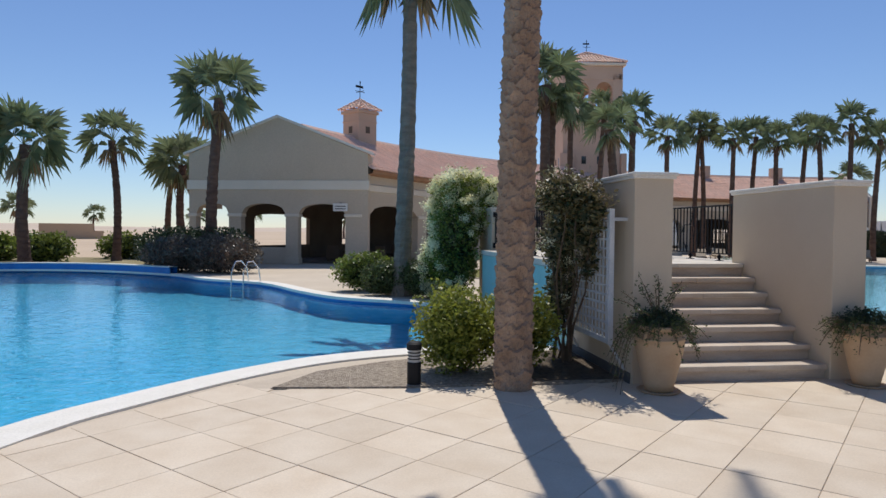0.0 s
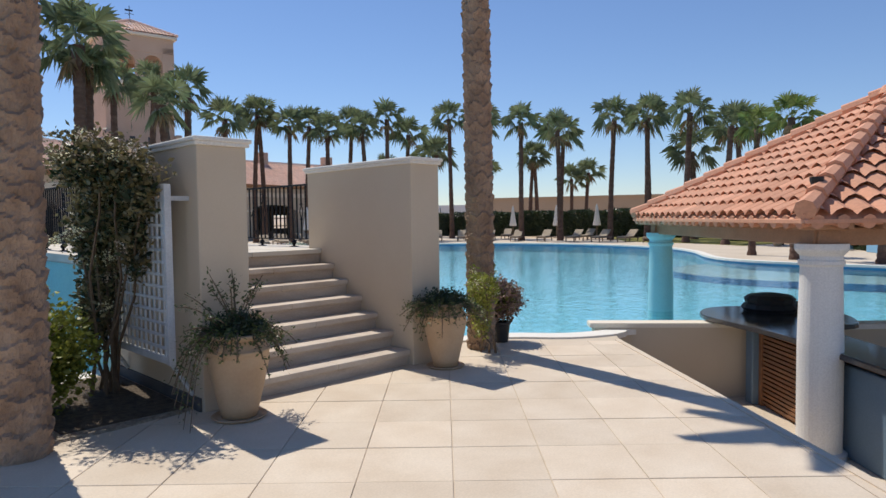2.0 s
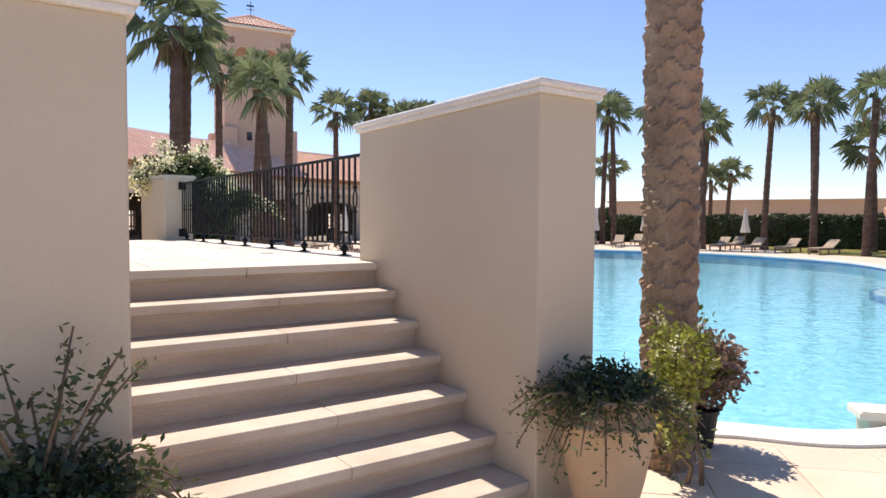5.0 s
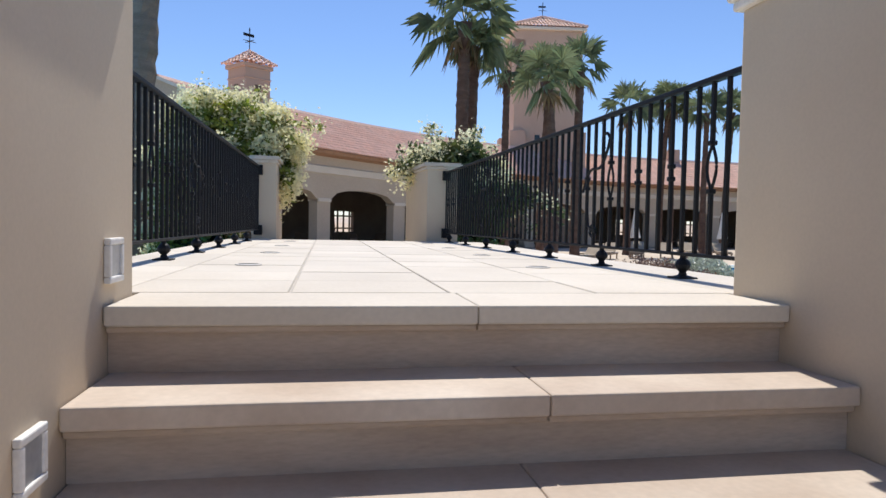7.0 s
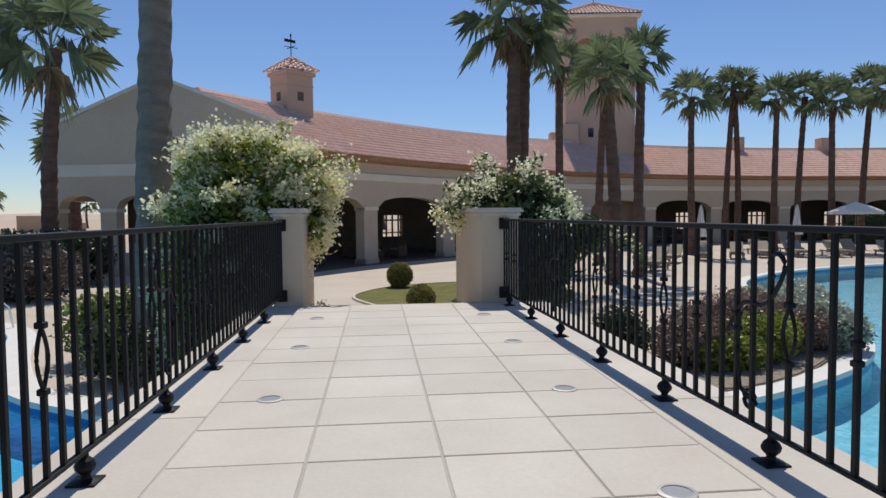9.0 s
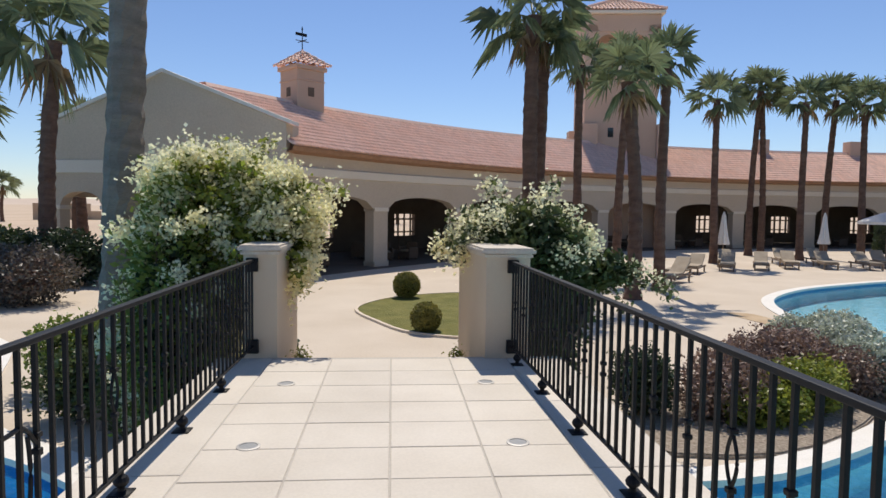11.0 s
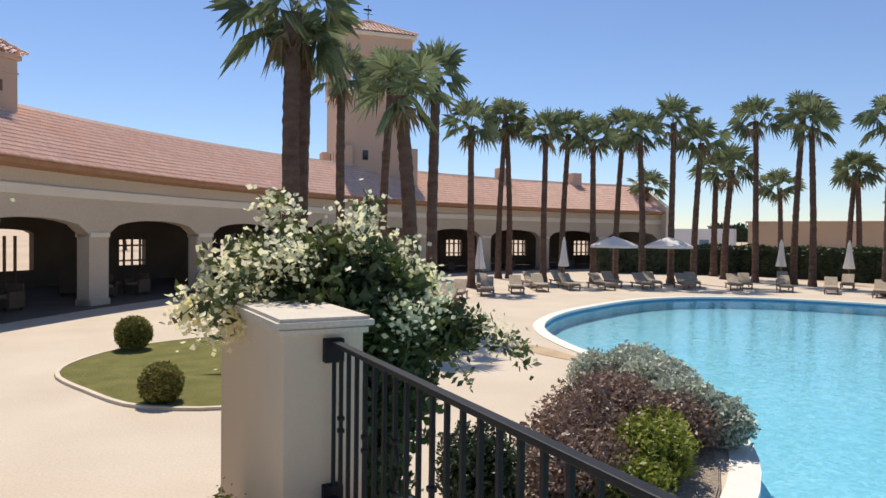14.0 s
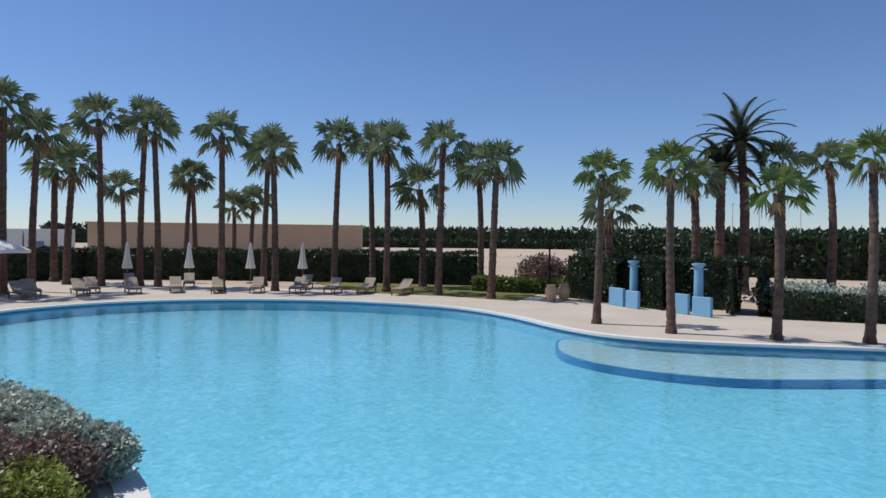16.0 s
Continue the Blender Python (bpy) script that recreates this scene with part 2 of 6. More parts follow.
TEAK = surface("grey_teak", (0.22, 0.16, 0.11), (0.28, 0.21, 0.15), 4, 0.8, 0.2)
WICKER = surface("brown_wicker", (0.10, 0.065, 0.04), (0.15, 0.1, 0.065), 20, 0.8, 0.6, 90)
# interior plaster darkened in colour to stand in for indoor shade
SHADEIN = surface("shade_dark_interior", (0.13, 0.095, 0.07), (0.17, 0.13, 0.095), 1, 0.9, 0.1)
BLUESTONE = surface("smoke_glass_lamp", (0.36, 0.36, 0.35), (0.44, 0.44, 0.43), 3, 0.3, 0.0)
STEEL = surface("dull_steel", (0.42, 0.4, 0.37), (0.5, 0.48, 0.45), 9, 0.5, 0.1, metal=0.5)
CHROME = surface("stainless_steel", (0.62, 0.62, 0.62), (0.7, 0.7, 0.7), 3, 0.22, 0.0, metal=1.0)
HILL = surface("desert_hill", (0.52, 0.40, 0.30), (0.60, 0.48, 0.37), 0.004, 0.95, 0.0, 0.03)
SHEDWHITE = surface("container_white", (0.66, 0.66, 0.66), (0.72, 0.72, 0.72), 0.5, 0.6, 0.1)
SHEDTAN = surface("tan_block_wall", (0.46, 0.33, 0.22), (0.52, 0.38, 0.26), 0.15, 0.9, 0.1)
FOOTSTRIP = surface("dark_foot_strip", (0.07, 0.07, 0.075), (0.1, 0.1, 0.1), 2, 0.8, 0.1)
GLASS = surface("dark_window_glass", (0.02, 0.025, 0.03), (0.03, 0.035, 0.04), 1, 0.05, 0.0)


# ---------------------------------------------------------------- mesh helpers
def mesh_of(name, verts, faces, material=None, smooth=False):
    me = bpy.data.meshes.new(name)
    me.from_pydata([tuple(v) for v in verts], [], [tuple(f) for f in faces])
    if material:
        me.materials.append(material)
    if smooth:
        me.polygons.foreach_set("use_smooth", [True] * len(me.polygons))
    me.update()
    return me


def part(name, bm, material, parent=None, label="", smooth=False):
    """Link a bmesh or mesh as one object under a thing."""
    if isinstance(bm, bmesh.types.BMesh):
        me = bpy.data.meshes.new(name)
        bm.to_mesh(me)
        bm.free()
        me.materials.append(material)
        if smooth:
            me.polygons.foreach_set("use_smooth", [True] * len(me.polygons))
    else:
        me = bm
        if material and not me.materials:
            me.materials.append(material)
    ob = new(name, me)
    ob.parent = parent
    if label:
        ob["label"] = label
    return ob


def thing(name, at=(0, 0, 0), label="", category="", group="", kind="", rz=0.0):
    ob = new(name)
    ob.matrix_basis = pose(*at, 0, 0, rz)
    return tagged(ob, label, category, group, kind)


def add_box(bm, x0, x1, y0, y1, z0, z1, bevel=0.0, m=None):
    g = bmesh.ops.create_cube(bm, size=1, matrix=Matrix.LocRotScale(((x0 + x1) / 2, (y0 + y1) / 2, (z0 + z1) / 2), None, (x1 - x0, y1 - y0, z1 - z0)))
    if bevel:
        es = list({e for v in g["verts"] for e in v.link_edges})
        r = bmesh.ops.bevel(bm, geom=es, offset=bevel, segments=2, affect="EDGES", profile=0.5)
        vs = r["verts"]
    else:
        vs = g["verts"]
    if m is not None:
        bmesh.ops.transform(bm, matrix=m, verts=list({v for v in vs} | {v for v in g["verts"] if v.is_valid}))
    return vs


def box(x0, x1, y0, y1, z0, z1, bevel=0.0):
    bm = bmesh.new()
    add_box(bm, x0, x1, y0, y1, z0, z1, bevel)
    return bm


def prism(poly, z0, z1, bevel=0.0):
    """A plate with the outline poly, from z0 to z1."""
    bm = bmesh.new()
    vs = [bm.verts.new((x, y, z0)) for x, y in poly]
    f = bm.faces.new(vs)
    r = bmesh.ops.extrude_face_region(bm, geom=[f])
    bmesh.ops.translate(bm, vec=(0, 0, z1 - z0), verts=[v for v in r["geom"] if isinstance(v, bmesh.types.BMVert)])
    bmesh.ops.recalc_face_normals(bm, faces=bm.faces)
    if bevel:
        es = [e for e in bm.edges if e.verts[0].co.z > z1 - 1e-5 and e.verts[1].co.z > z1 - 1e-5]
        bmesh.ops.bevel(bm, geom=es, offset=bevel, segments=2, affect="EDGES")
    return bm


def lathe(profile, sides=24, at=(0, 0, 0), cap=True):
    """A turned shape from (radius, height) rows."""
    bm = bmesh.new()
    rings = []
    for r, z in profile:
        rings.append([bm.verts.new((at[0] + r * math.cos(2 * math.pi * i / sides), at[1] + r * math.sin(2 * math.pi * i / sides), at[2] + z)) for i in range(sides)])
    for a, b in zip(rings, rings[1:]):
        for i in range(sides):
            j = (i + 1) % sides
            bm.faces.new((a[i], a[j], b[j], b[i]))
    if cap:
        bm.faces.new(rings[0][::-1])
        bm.faces.new(rings[-1])
    return bm


def tube(points, radius, sides=8, taper=1.0):
    """A round bar along points."""
    bm = bmesh.new()
    pts = [Vector(p) for p in points]
    rings = []
    for i, p in enumerate(pts):
        d = (pts[min(i + 1, len(pts) - 1)] - pts[max(i - 1, 0)]).normalized()
        u = d.cross(Vector((0, 0, 1)))
        u = u.normalized() if u.length > 1e-3 else Vector((1, 0, 0))
        w = d.cross(u)
        r = radius * (1 + (taper - 1) * i / max(1, len(pts) - 1))
        rings.append([bm.verts.new(p + r * (math.cos(2 * math.pi * k / sides) * u + math.sin(2 * math.pi * k / sides) * w)) for k in range(sides)])
    for a, b in zip(rings, rings[1:]):
        for k in range(sides):
            j = (k + 1) % sides
            bm.faces.new((a[k], a[j], b[j], b[k]))
    bm.faces.new(rings[0][::-1])
    bm.faces.new(rings[-1])
    bmesh.ops.recalc_face_normals(bm, faces=bm.faces)
    return bm


def smooth_loop(poly, n=4):
    """A closed Catmull-Rom curve through poly."""
    out, k = [], len(poly)
    for i in range(k):
        p0, p1, p2, p3 = (Vector(poly[(i + j - 1) % k]).to_2d() for j in range(4))
        for s in range(n):
            t = s / n
            q = 0.5 * ((2 * p1) + (p2 - p0) * t + (2 * p0 - 5 * p1 + 4 * p2 - p3) * t * t + (3 * p1 - p0 - 3 * p2 + p3) * t ** 3)
            out.append((q.x, q.y))
    return out


def inside(p, poly):
    c, k = False, len(poly)
    for i in range(k):
        (x1, y1), (x2, y2) = poly[i], poly[i - 1]
        if (y1 > p[1]) != (y2 > p[1]) and p[0] < (x2 - x1) * (p[1] - y1) / (y2 - y1) + x1:
            c = not c
    return c


def sheet(name, outer, holes, z, material):
    """A flat sheet with holes."""
    from mathutils.geometry import tessellate_polygon
    loops = [[Vector((x, y, z)) for x, y in lp] for lp in [outer, *holes]]
    flat = [v for lp in loops for v in lp]
    me = mesh_of(name, flat, tessellate_polygon(loops), material)
    bm = bmesh.new()
    bm.from_mesh(me)
    for f in bm.faces:
        if f.normal.z < 0:
            f.normal_flip()
    bm.to_mesh(me)
    bm.free()
    return me


def band(loop, offset_in, offset_out, z0, z1, closed=True):
    """A kerb that follows a loop: offsets to its left and right."""
    bm = bmesh.new()
    k = len(loop)
    rows = []
    for i in range(k):
        a = Vector(loop[i - 1] if closed or i else loop[0])
        b = Vector(loop[(i + 1) % k] if closed or i < k - 1 else loop[-1])
        d = (b - a).normalized()
        nrm = Vector((-d.y, d.x))
        p = Vector(loop[i])
        q, r = p + nrm * offset_in, p - nrm * offset_out
        rows.append([bm.verts.new((q.x, q.y, z0)), bm.verts.new((q.x, q.y, z1)), bm.verts.new((r.x, r.y, z1)), bm.verts.new((r.x, r.y, z0))])
    for i in range(k if closed else k - 1):
        a, b = rows[i], rows[(i + 1) % k]
        for j in range(3):
            bm.faces.new((a[j], a[j + 1], b[j + 1], b[j]))
    bmesh.ops.recalc_face_normals(bm, faces=bm.faces)
    return bm


def wall_strip(loop, z0, z1, closed=True):
    bm = bmesh.new()
    vs = [(bm.verts.new((x, y, z0)), bm.verts.new((x, y, z1))) for x, y in loop]
    k = len(vs)
    for i in range(k if closed else k - 1):
        a, b = vs[i], vs[(i + 1) % k]
        bm.faces.new((a[0], a[1], b[1], b[0]))
    return bm


# ---------------------------------------------------------------- ground and pools
LEFT_POOL = smooth_loop([(-1.45, 7.37), (-0.88, 8.33), (0.0, 9.47), (1.01, 10.35), (2.26, 10.85), (3.5, 11.0), (4.6, 11.0), (4.62, 13.2), (4.6, 15.4),
                         (3.6, 16.6), (2.55, 17.5), (1.15, 18.5), (0.0, 20.4), (-1.4, 23.3), (-3.6, 25.2), (-5.4, 27.6), (-9.5, 30.3), (-14, 30.3), (-24, 27), (-30, 16), (-24, 2), (-10, -2), (-3.6, 1.5), (-2.2, 5.2)], 4)
RIGHT_POOL = smooth_loop([(7.6, 9.7), (8.4, 9.35), (9.3, 8.9), (9.8, 8.3), (10.35, 8.0), (10.9, 7.95), (12.4, 6.7), (14.2, 4.9), (16.5, 2.6), (19.5, 0.2), (23, -1.2), (25.9, 1.5), (25.9, 5.5), (26.0, 10.1), (26.6, 12.4), (28.2, 14.1),
                          (31.6, 16.3), (34.2, 19.2), (35.5, 24.4), (34.8, 29.6), (32.4, 33.3), (29.3, 34.9), (26, 34.8), (22.5, 33.4), (20, 32.0), (18, 30.2), (16.9, 28.5), (16.2, 26.5), (15.9, 25), (15.2, 22), (13.9, 19.7), (12.3, 18.2), (10, 17), (7.6, 16.4), (7.58, 13)], 4)
BAR_PIT = [(9.95, 7.45), (7.0, 4.08), (4.6, 1.4), (9.5, -3.2), (16.2, 2.55), (12.3, 6.55), (10.5, 7.9)]
circle = [(3200 * math.cos(a), 3200 * math.sin(a)) for a in np.linspace(0, 2 * math.pi, 49)[:-1]]
tagged(part("ground", sheet("ground", circle, [LEFT_POOL, RIGHT_POOL, BAR_PIT], -0.006, SAND), None), "dry desert sand all round the resort", "ground", kind="structure")
COURT = smooth_loop([(-14, 33), (-2.5, 36), (5, 41), (12, 49), (24, 56), (40, 57), (46, 46), (43.5, 36), (43, 24), (41.0, 16), (37, 12), (36.0, 6), (35, -6), (10, -14), (-14, -12), (-36, 4), (-38, 24), (-26, 31)], 3)
court = tagged(part("pavement", sheet("pavement", COURT, [LEFT_POOL, RIGHT_POOL, BAR_PIT], 0.0, PAVE), None), "sandy beige paving of the pool court", "paving", kind="structure")


def pool(name, loop, depth, level, floor_mat, wall_mat, water_mat, label, rim):
    p = thing(name, label=label, category="pool", kind="structure")
    part("pool_floor", sheet("pool_floor", loop, [], -depth, floor_mat), None, p)
    part("pool_wall", wall_strip(loop, -depth, -0.2), floor_mat, p)
    part("rim_tiles", wall_strip(loop, -0.2, 0.0), wall_mat, p, "dark blue mosaic waterline")
    part("water", sheet("water", loop, [], level, water_mat), None, p, "clear rippled water")
    part("coping", band(loop, 0.04, rim, -0.05, 0.025), CAPWHITE, p, "white stone coping")
    return p


pool("pool_left", LEFT_POOL, 0.55, -0.10, POOLBLUE, POOLRIM, WATER_L, "deep blue free-form swimming pool with white coping", 0.42)
pool_right = pool("pool_right", RIGHT_POOL, 0.5, -0.10, POOLTURQ, RIMBLUE, WATER_R, "large turquoise free-form swimming pool with white coping", 0.3)
shelf = smooth_loop([(27.9, 14.0), (25.6, 14.2), (24.0, 13.45), (22.95, 12.0), (22.5, 10.2), (22.8, 8.3), (23.2, 6.6), (23.6, 3.6), (24.2, 0.6), (25.4, 1.4), (25.7, 5.5), (25.8, 10.1), (26.4, 12.3)], 4)
part("shelf", prism(shelf, -0.495, -0.3), SHELF, pool_right, "pale shallow sunning shelf")
part("shelf_rim", band(shelf, 0.02, 0.07, -0.49, -0.296), RIMBLUE, pool_right, "dark blue rim of the shelf")
tagged(part("damp_patch", prism(smooth_loop([(14.75, 27.1), (15.3, 27.0), (15.45, 26.3), (15.35, 25.0), (15.1, 24.8), (14.85, 25.6)], 4), 0.004, 0.009), DAMP), "tan damp patch on the paving by the pool", "paving", kind="structure")
part("raised_edge", band(LEFT_POOL[60:88], 0.0, 0.3, -0.3, 0.26, closed=False), POOLRIM, None)
tagged(scene.objects["raised_edge"], "raised dark blue tiled edge of the pool", "pool edge", kind="structure")

part("edge_coping", band(LEFT_POOL[60:88], 0.03, 0.34, 0.262, 0.3, closed=False), CAPWHITE, scene.objects["raised_edge"], "white stone coping")
# lawn with round kerb
LAWNP = smooth_loop([(5.2, 27.6), (5.75, 25.9), (6.6, 24.4), (8.2, 23.9), (10.2, 25.0), (11.2, 27.4), (10.6, 29.8), (8.8, 30.9), (6.9, 30.4), (5.7, 29.2)], 4)
lawn = tagged(part("lawn", prism(LAWNP, -0.01, 0.035), LAWN), "small round mown lawn with a pale kerb", "lawn", kind="structure")
part("kerb", band(LAWNP, 0.0, 0.08, 0.0, 0.05), STONE, lawn)
tagged(part("lawn", prism([(40.3, 24.5), (39.3, 19.5), (37.6, 16.2), (44, 15), (51, 20), (53, 27), (47, 30)], -0.01, 0.02), LAWN), "strip of grass beyond the pool palms", "lawn", kind="structure")

tagged(part("lawn", prism([(-8, 33.6), (-14, 33), (-26, 32), (-34, 36), (-26, 44), (-13, 43), (-8.5, 40)], -0.01, 0.02), DRYGRASS), "patchy dry grass on the far bank", "lawn", kind="structure")

# ---------------------------------------------------------------- stairs, side walls and bridge
SX0, SX1, RISE, TREAD, SY = 5.085, 7.085, 0.185, 0.287, 8.499
DECK = 7 * RISE
stairs = thing("stairs", label="seven sandstone steps between beige stucco walls", category="stairs", kind="structure")
for i in range(7):
    y0 = SY + TREAD * i
    st = part("step", box(SX0 + 0.002, SX1 - 0.002, y0 + 0.02, y0 + TREAD + 0.06 if i < 6 else 10.5, RISE * i - (0.0 if i else 0.05), RISE * (i + 1) - 0.055), STEPSTONE, stairs)
    cut = SX0 + (0.50 + 0.03 * (i % 3)) * (SX1 - SX0)
    for a, b in ((SX0 + 0.003, cut - 0.001), (cut + 0.001, SX1 - 0.003)):
        part("tread", box(a, b, y0 - 0.025, y0 + TREAD + 0.05 if i < 6 else 10.532, RISE * (i + 1) - 0.055, RISE * (i + 1), 0.006), TREADSTONE if i < 6 else DECKSTONE, st)
        part("riser_moulding", box(a, b, y0 - 0.008, y0 + 0.03, RISE * (i + 1) - 0.075, RISE * (i + 1) - 0.055, 0.006), STEPSTONE, st)


def side_wall(name, x0, x1, y0, y1, top):
    w = thing(name, label="beige stucco stair wall with a white moulded cap", category="wall", kind="structure")
    part("wall_body", box(x0, x1, y0, y1, -0.3, top - 0.07, 0.012), STUCCO, w)
    part("cap_moulding", box(x0 - 0.025, x1 + 0.025, y0 - 0.025, y1 + 0.025, top - 0.075, top - 0.04, 0.01), CAPWHITE, w)
    part("cap", box(x0 - 0.042, x1 + 0.042, y0 - 0.042, y1 + 0.042, top - 0.042, top, 0.014), CAPWHITE, w)
    return w


side_wall("wall_east", SX1, 7.525, 8.43, 10.5, 2.37)
wl = side_wall("wall_west", 4.62, SX0, 8.43, 10.48, 2.41)
# low dark strip along the foot of the wall's west face
part("plinth", box(4.6, 4.632, 8.47, 10.46, 0, 0.13), FOOTSTRIP, wl, "dark strip along the wall foot")

bridge = thing("bridge", label="raised footbridge with pale paving and turquoise sides", category="bridge", kind="structure")
DX0, DX1, DY0, DY1 = 4.55, 7.60, 10.22, 16.72
part("bridge_body", box(DX0, DX1, DY0 + 0.28, DY1, -0.49, DECK - 0.12), TURQWALL, bridge, "turquoise painted bridge wall")
part("deck_bed", box(DX0 + 0.01, DX1 - 0.01, 10.54, DY1, DECK - 0.121, DECK - 0.006), DECKJOINT, bridge)
TCX, TW, TL = 6.065, 0.525, 0.436
for sx in (0, 1):
    a, b = (DX0 - 0.03, TCX - 2 * TW - 0.004) if sx == 0 else (TCX + 2 * TW + 0.004, DX1 + 0.03)
    y = DY0 + 0.3
    while y < DY1 - 0.05:
        y2 = min(y + 1.2, DY1)
        part("edge_slab", box(a, b, y, y2 - 0.004, DECK - 0.1, DECK, 0.008), DECKSTONE, bridge)
        y = y2
# steps down to the court at the far end
for i in range(6):
    part("step", box(5.055, 6.815, DY1 + 0.3 * i, DY1 + 0.3 * (i + 1) + 0.02, -0.01, DECK - RISE * (i + 1), 0.01), STEPSTONE, bridge)


def quad_pillar(name, foot, top):
    cx, cy = sum(p[0] for p in foot) / 4, sum(p[1] for p in foot) / 4

    def grow(d):
        return [(x + d * (1 if x > cx else -1), y + d * (1 if y > cy else -1)) for x, y in foot]
    w = thing(name, label="long beige stucco gate pillar with a white moulded cap", category="pillar", group="gate pillars")
    part("shaft", prism(foot, -0.01, top - 0.08), STUCCO, w)
    part("cap_moulding", prism(grow(0.022), top - 0.085, top - 0.045, 0.012), GATECAP, w, "pale stone moulding")
    part("cap", prism(grow(0.045), top - 0.047, top, 0.018), GATECAP, w, "pale stone cap")
    return w


quad_pillar("gate_pillar", [(6.92, 16.64), (7.32, 16.64), (7.25, 18.05), (6.82, 18.05)], 2.3)
quad_pillar("gate_pillar", [(4.76, 16.69), (5.05, 16.69), (5.035, 18.05), (4.74, 18.05)], 2.31)

def railing(xa, ya, xb, yb, label, first, scrolls):
    """Wrought-iron railing: rails, bars with collars and ovals, posts on bulb feet."""
    r = thing("railing", (xa, ya, DECK), label, "railing", "bridge railings", rz=math.degrees(math.atan2(yb - ya, xb - xa)))
    L = math.hypot(xb - xa, yb - ya)
    H, B = 0.885, 0.105
    part("handrail", box(0, L, -0.022, 0.022, H - 0.018, H + 0.006, 0.005), IRON, r)
    part("bottom_rail", box(0, L, -0.012, 0.012, B, B + 0.016, 0.003), IRON, r)
    bar = bmesh.new()
    add_box(bar, -0.0085, 0.0085, -0.0085, 0.0085, B, H - 0.01)
    plain = bpy.data.meshes.new("baluster")
    bar.to_mesh(plain)
    bar.free()
    plain.materials.append(IRON)
    bar = bmesh.new()
    add_box(bar, -0.0085, 0.0085, -0.0085, 0.0085, B, H - 0.01)
    for zz in (0.47, 0.53):
        add_box(bar, -0.016, 0.016, -0.016, 0.016, zz - 0.011, zz + 0.011, 0.005)
    knot = bpy.data.meshes.new("baluster")
    bar.to_mesh(knot)
    bar.free()
    knot.materials.append(IRON)
    bar = bmesh.new()
    for a, b in ((B, 0.40), (0.60, H - 0.01)):
        add_box(bar, -0.0085, 0.0085, -0.0085, 0.0085, a, b)
    for s in (-1, 1):
        pts = [(s * 0.034 * math.sin(math.pi * k / 10), 0, 0.40 + 0.2 * k / 10) for k in range(11)]
        t = tube(pts, 0.0075, 6)
        tm = bpy.data.meshes.new("t")
        t.to_mesh(tm)
        t.free()
        bar.from_mesh(tm)
        bpy.data.meshes.remove(tm)
    for zz in (0.395, 0.605):
        add_box(bar, -0.016, 0.016, -0.016, 0.016, zz - 0.011, zz + 0.011, 0.005)
    oval = bpy.data.meshes.new("baluster")
    bar.to_mesh(oval)
    bar.free()
    oval.materials.append(IRON)
    foot = lathe([(0.05, 0), (0.05, 0.008), (0.02, 0.016), (0.016, 0.03), (0.034, 0.05), (0.037, 0.064), (0.028, 0.082), (0.014, 0.094), (0.013, 0.12)], 12)
    foot_me = bpy.data.meshes.new("bulb_foot")
    foot.to_mesh(foot_me)
    foot.free()
    foot_me.materials.append(IRON)
    n = int(L / 0.108)
    for i in range(n + 1):
        ob = part("baluster", (oval if i % 9 == 4 else knot if i % 3 == 1 else plain), None, r)
        ob.location = (0.03 + i * (L - 0.06) / n, 0, 0)
    k = first
    while k < L - 0.2:
        ob = part("bulb_foot", foot_me, None, r)
        ob.location = (k, 0, 0)
        pl = part("foot_plate", box(k - 0.05, k + 0.05, -0.05, 0.05, 0.0, 0.008, 0.003), IRON, r)
        k += 0.865
    for u0 in scrolls:
        hook = [(u0 - 0.17 + 0.045 * math.cos(a), 0.0, 0.74 + 0.045 * math.sin(a)) for a in np.linspace(-1.2, 3.6, 12)]
        sweep = [(u0 - 0.215 + 0.36 * t, 0.0, 0.72 - 0.27 * t - 0.05 * math.sin(2 * math.pi * t)) for t in np.linspace(0.06, 1, 10)]
        part("scroll", tube(hook + sweep, 0.009, 6), IRON, r)
        curl = [(u0 - 0.01 + (0.012 + 0.034 * t) * math.cos(9.5 * t), 0.0, 0.20 + (0.012 + 0.034 * t) * math.sin(9.5 * t)) for t in np.linspace(0, 1, 18)]
        stem = [(u0 + 0.045 + 0.03 * math.sin(2.6 * t), 0.0, 0.2 + 0.34 * t) for t in np.linspace(0.1, 1, 9)]
        part("scroll", tube(curl + stem, 0.009, 6), IRON, r)
    for xx in (L - 0.02,):
        for z0 in (0.05, 0.78):
            part("wall_bracket", box(xx - 0.025, xx + 0.04, -0.05, 0.05, z0, z0 + 0.12, 0.006), IRON, r)
    return r


railing(7.31, 10.53, 7.16, 16.64, "black wrought-iron railing along the bridge edge", 0.66, (1.68, 4.3))
railing(4.76, 10.50, 4.84, 16.69, "black wrought-iron railing along the bridge edge", 0.82, (2.6,))

# recessed step lights on the west stair wall
for yy, zz in ((10.27, 1.41), (9.76, 1.05)):
    s = thing("step_light", (SX0, yy, zz), "white framed square step light on the stair wall", "wall light", "step lights")
    bm = bmesh.new()
    for a in ((-0.06, 0.06, 0.042, 0.06), (-0.06, 0.06, -0.06, -0.042), (-0.06, -0.042, -0.042, 0.042), (0.042, 0.06, -0.042, 0.042)):
        add_box(bm, 0.0, 0.018, a[0], a[1], a[2], a[3], 0.004)
    part("frame", bm, WHITEPAINT, s)
    part("lens", box(0.0, 0.012, -0.043, 0.043, -0.043, 0.043), BLUESTONE, s, "smoked glass lens")
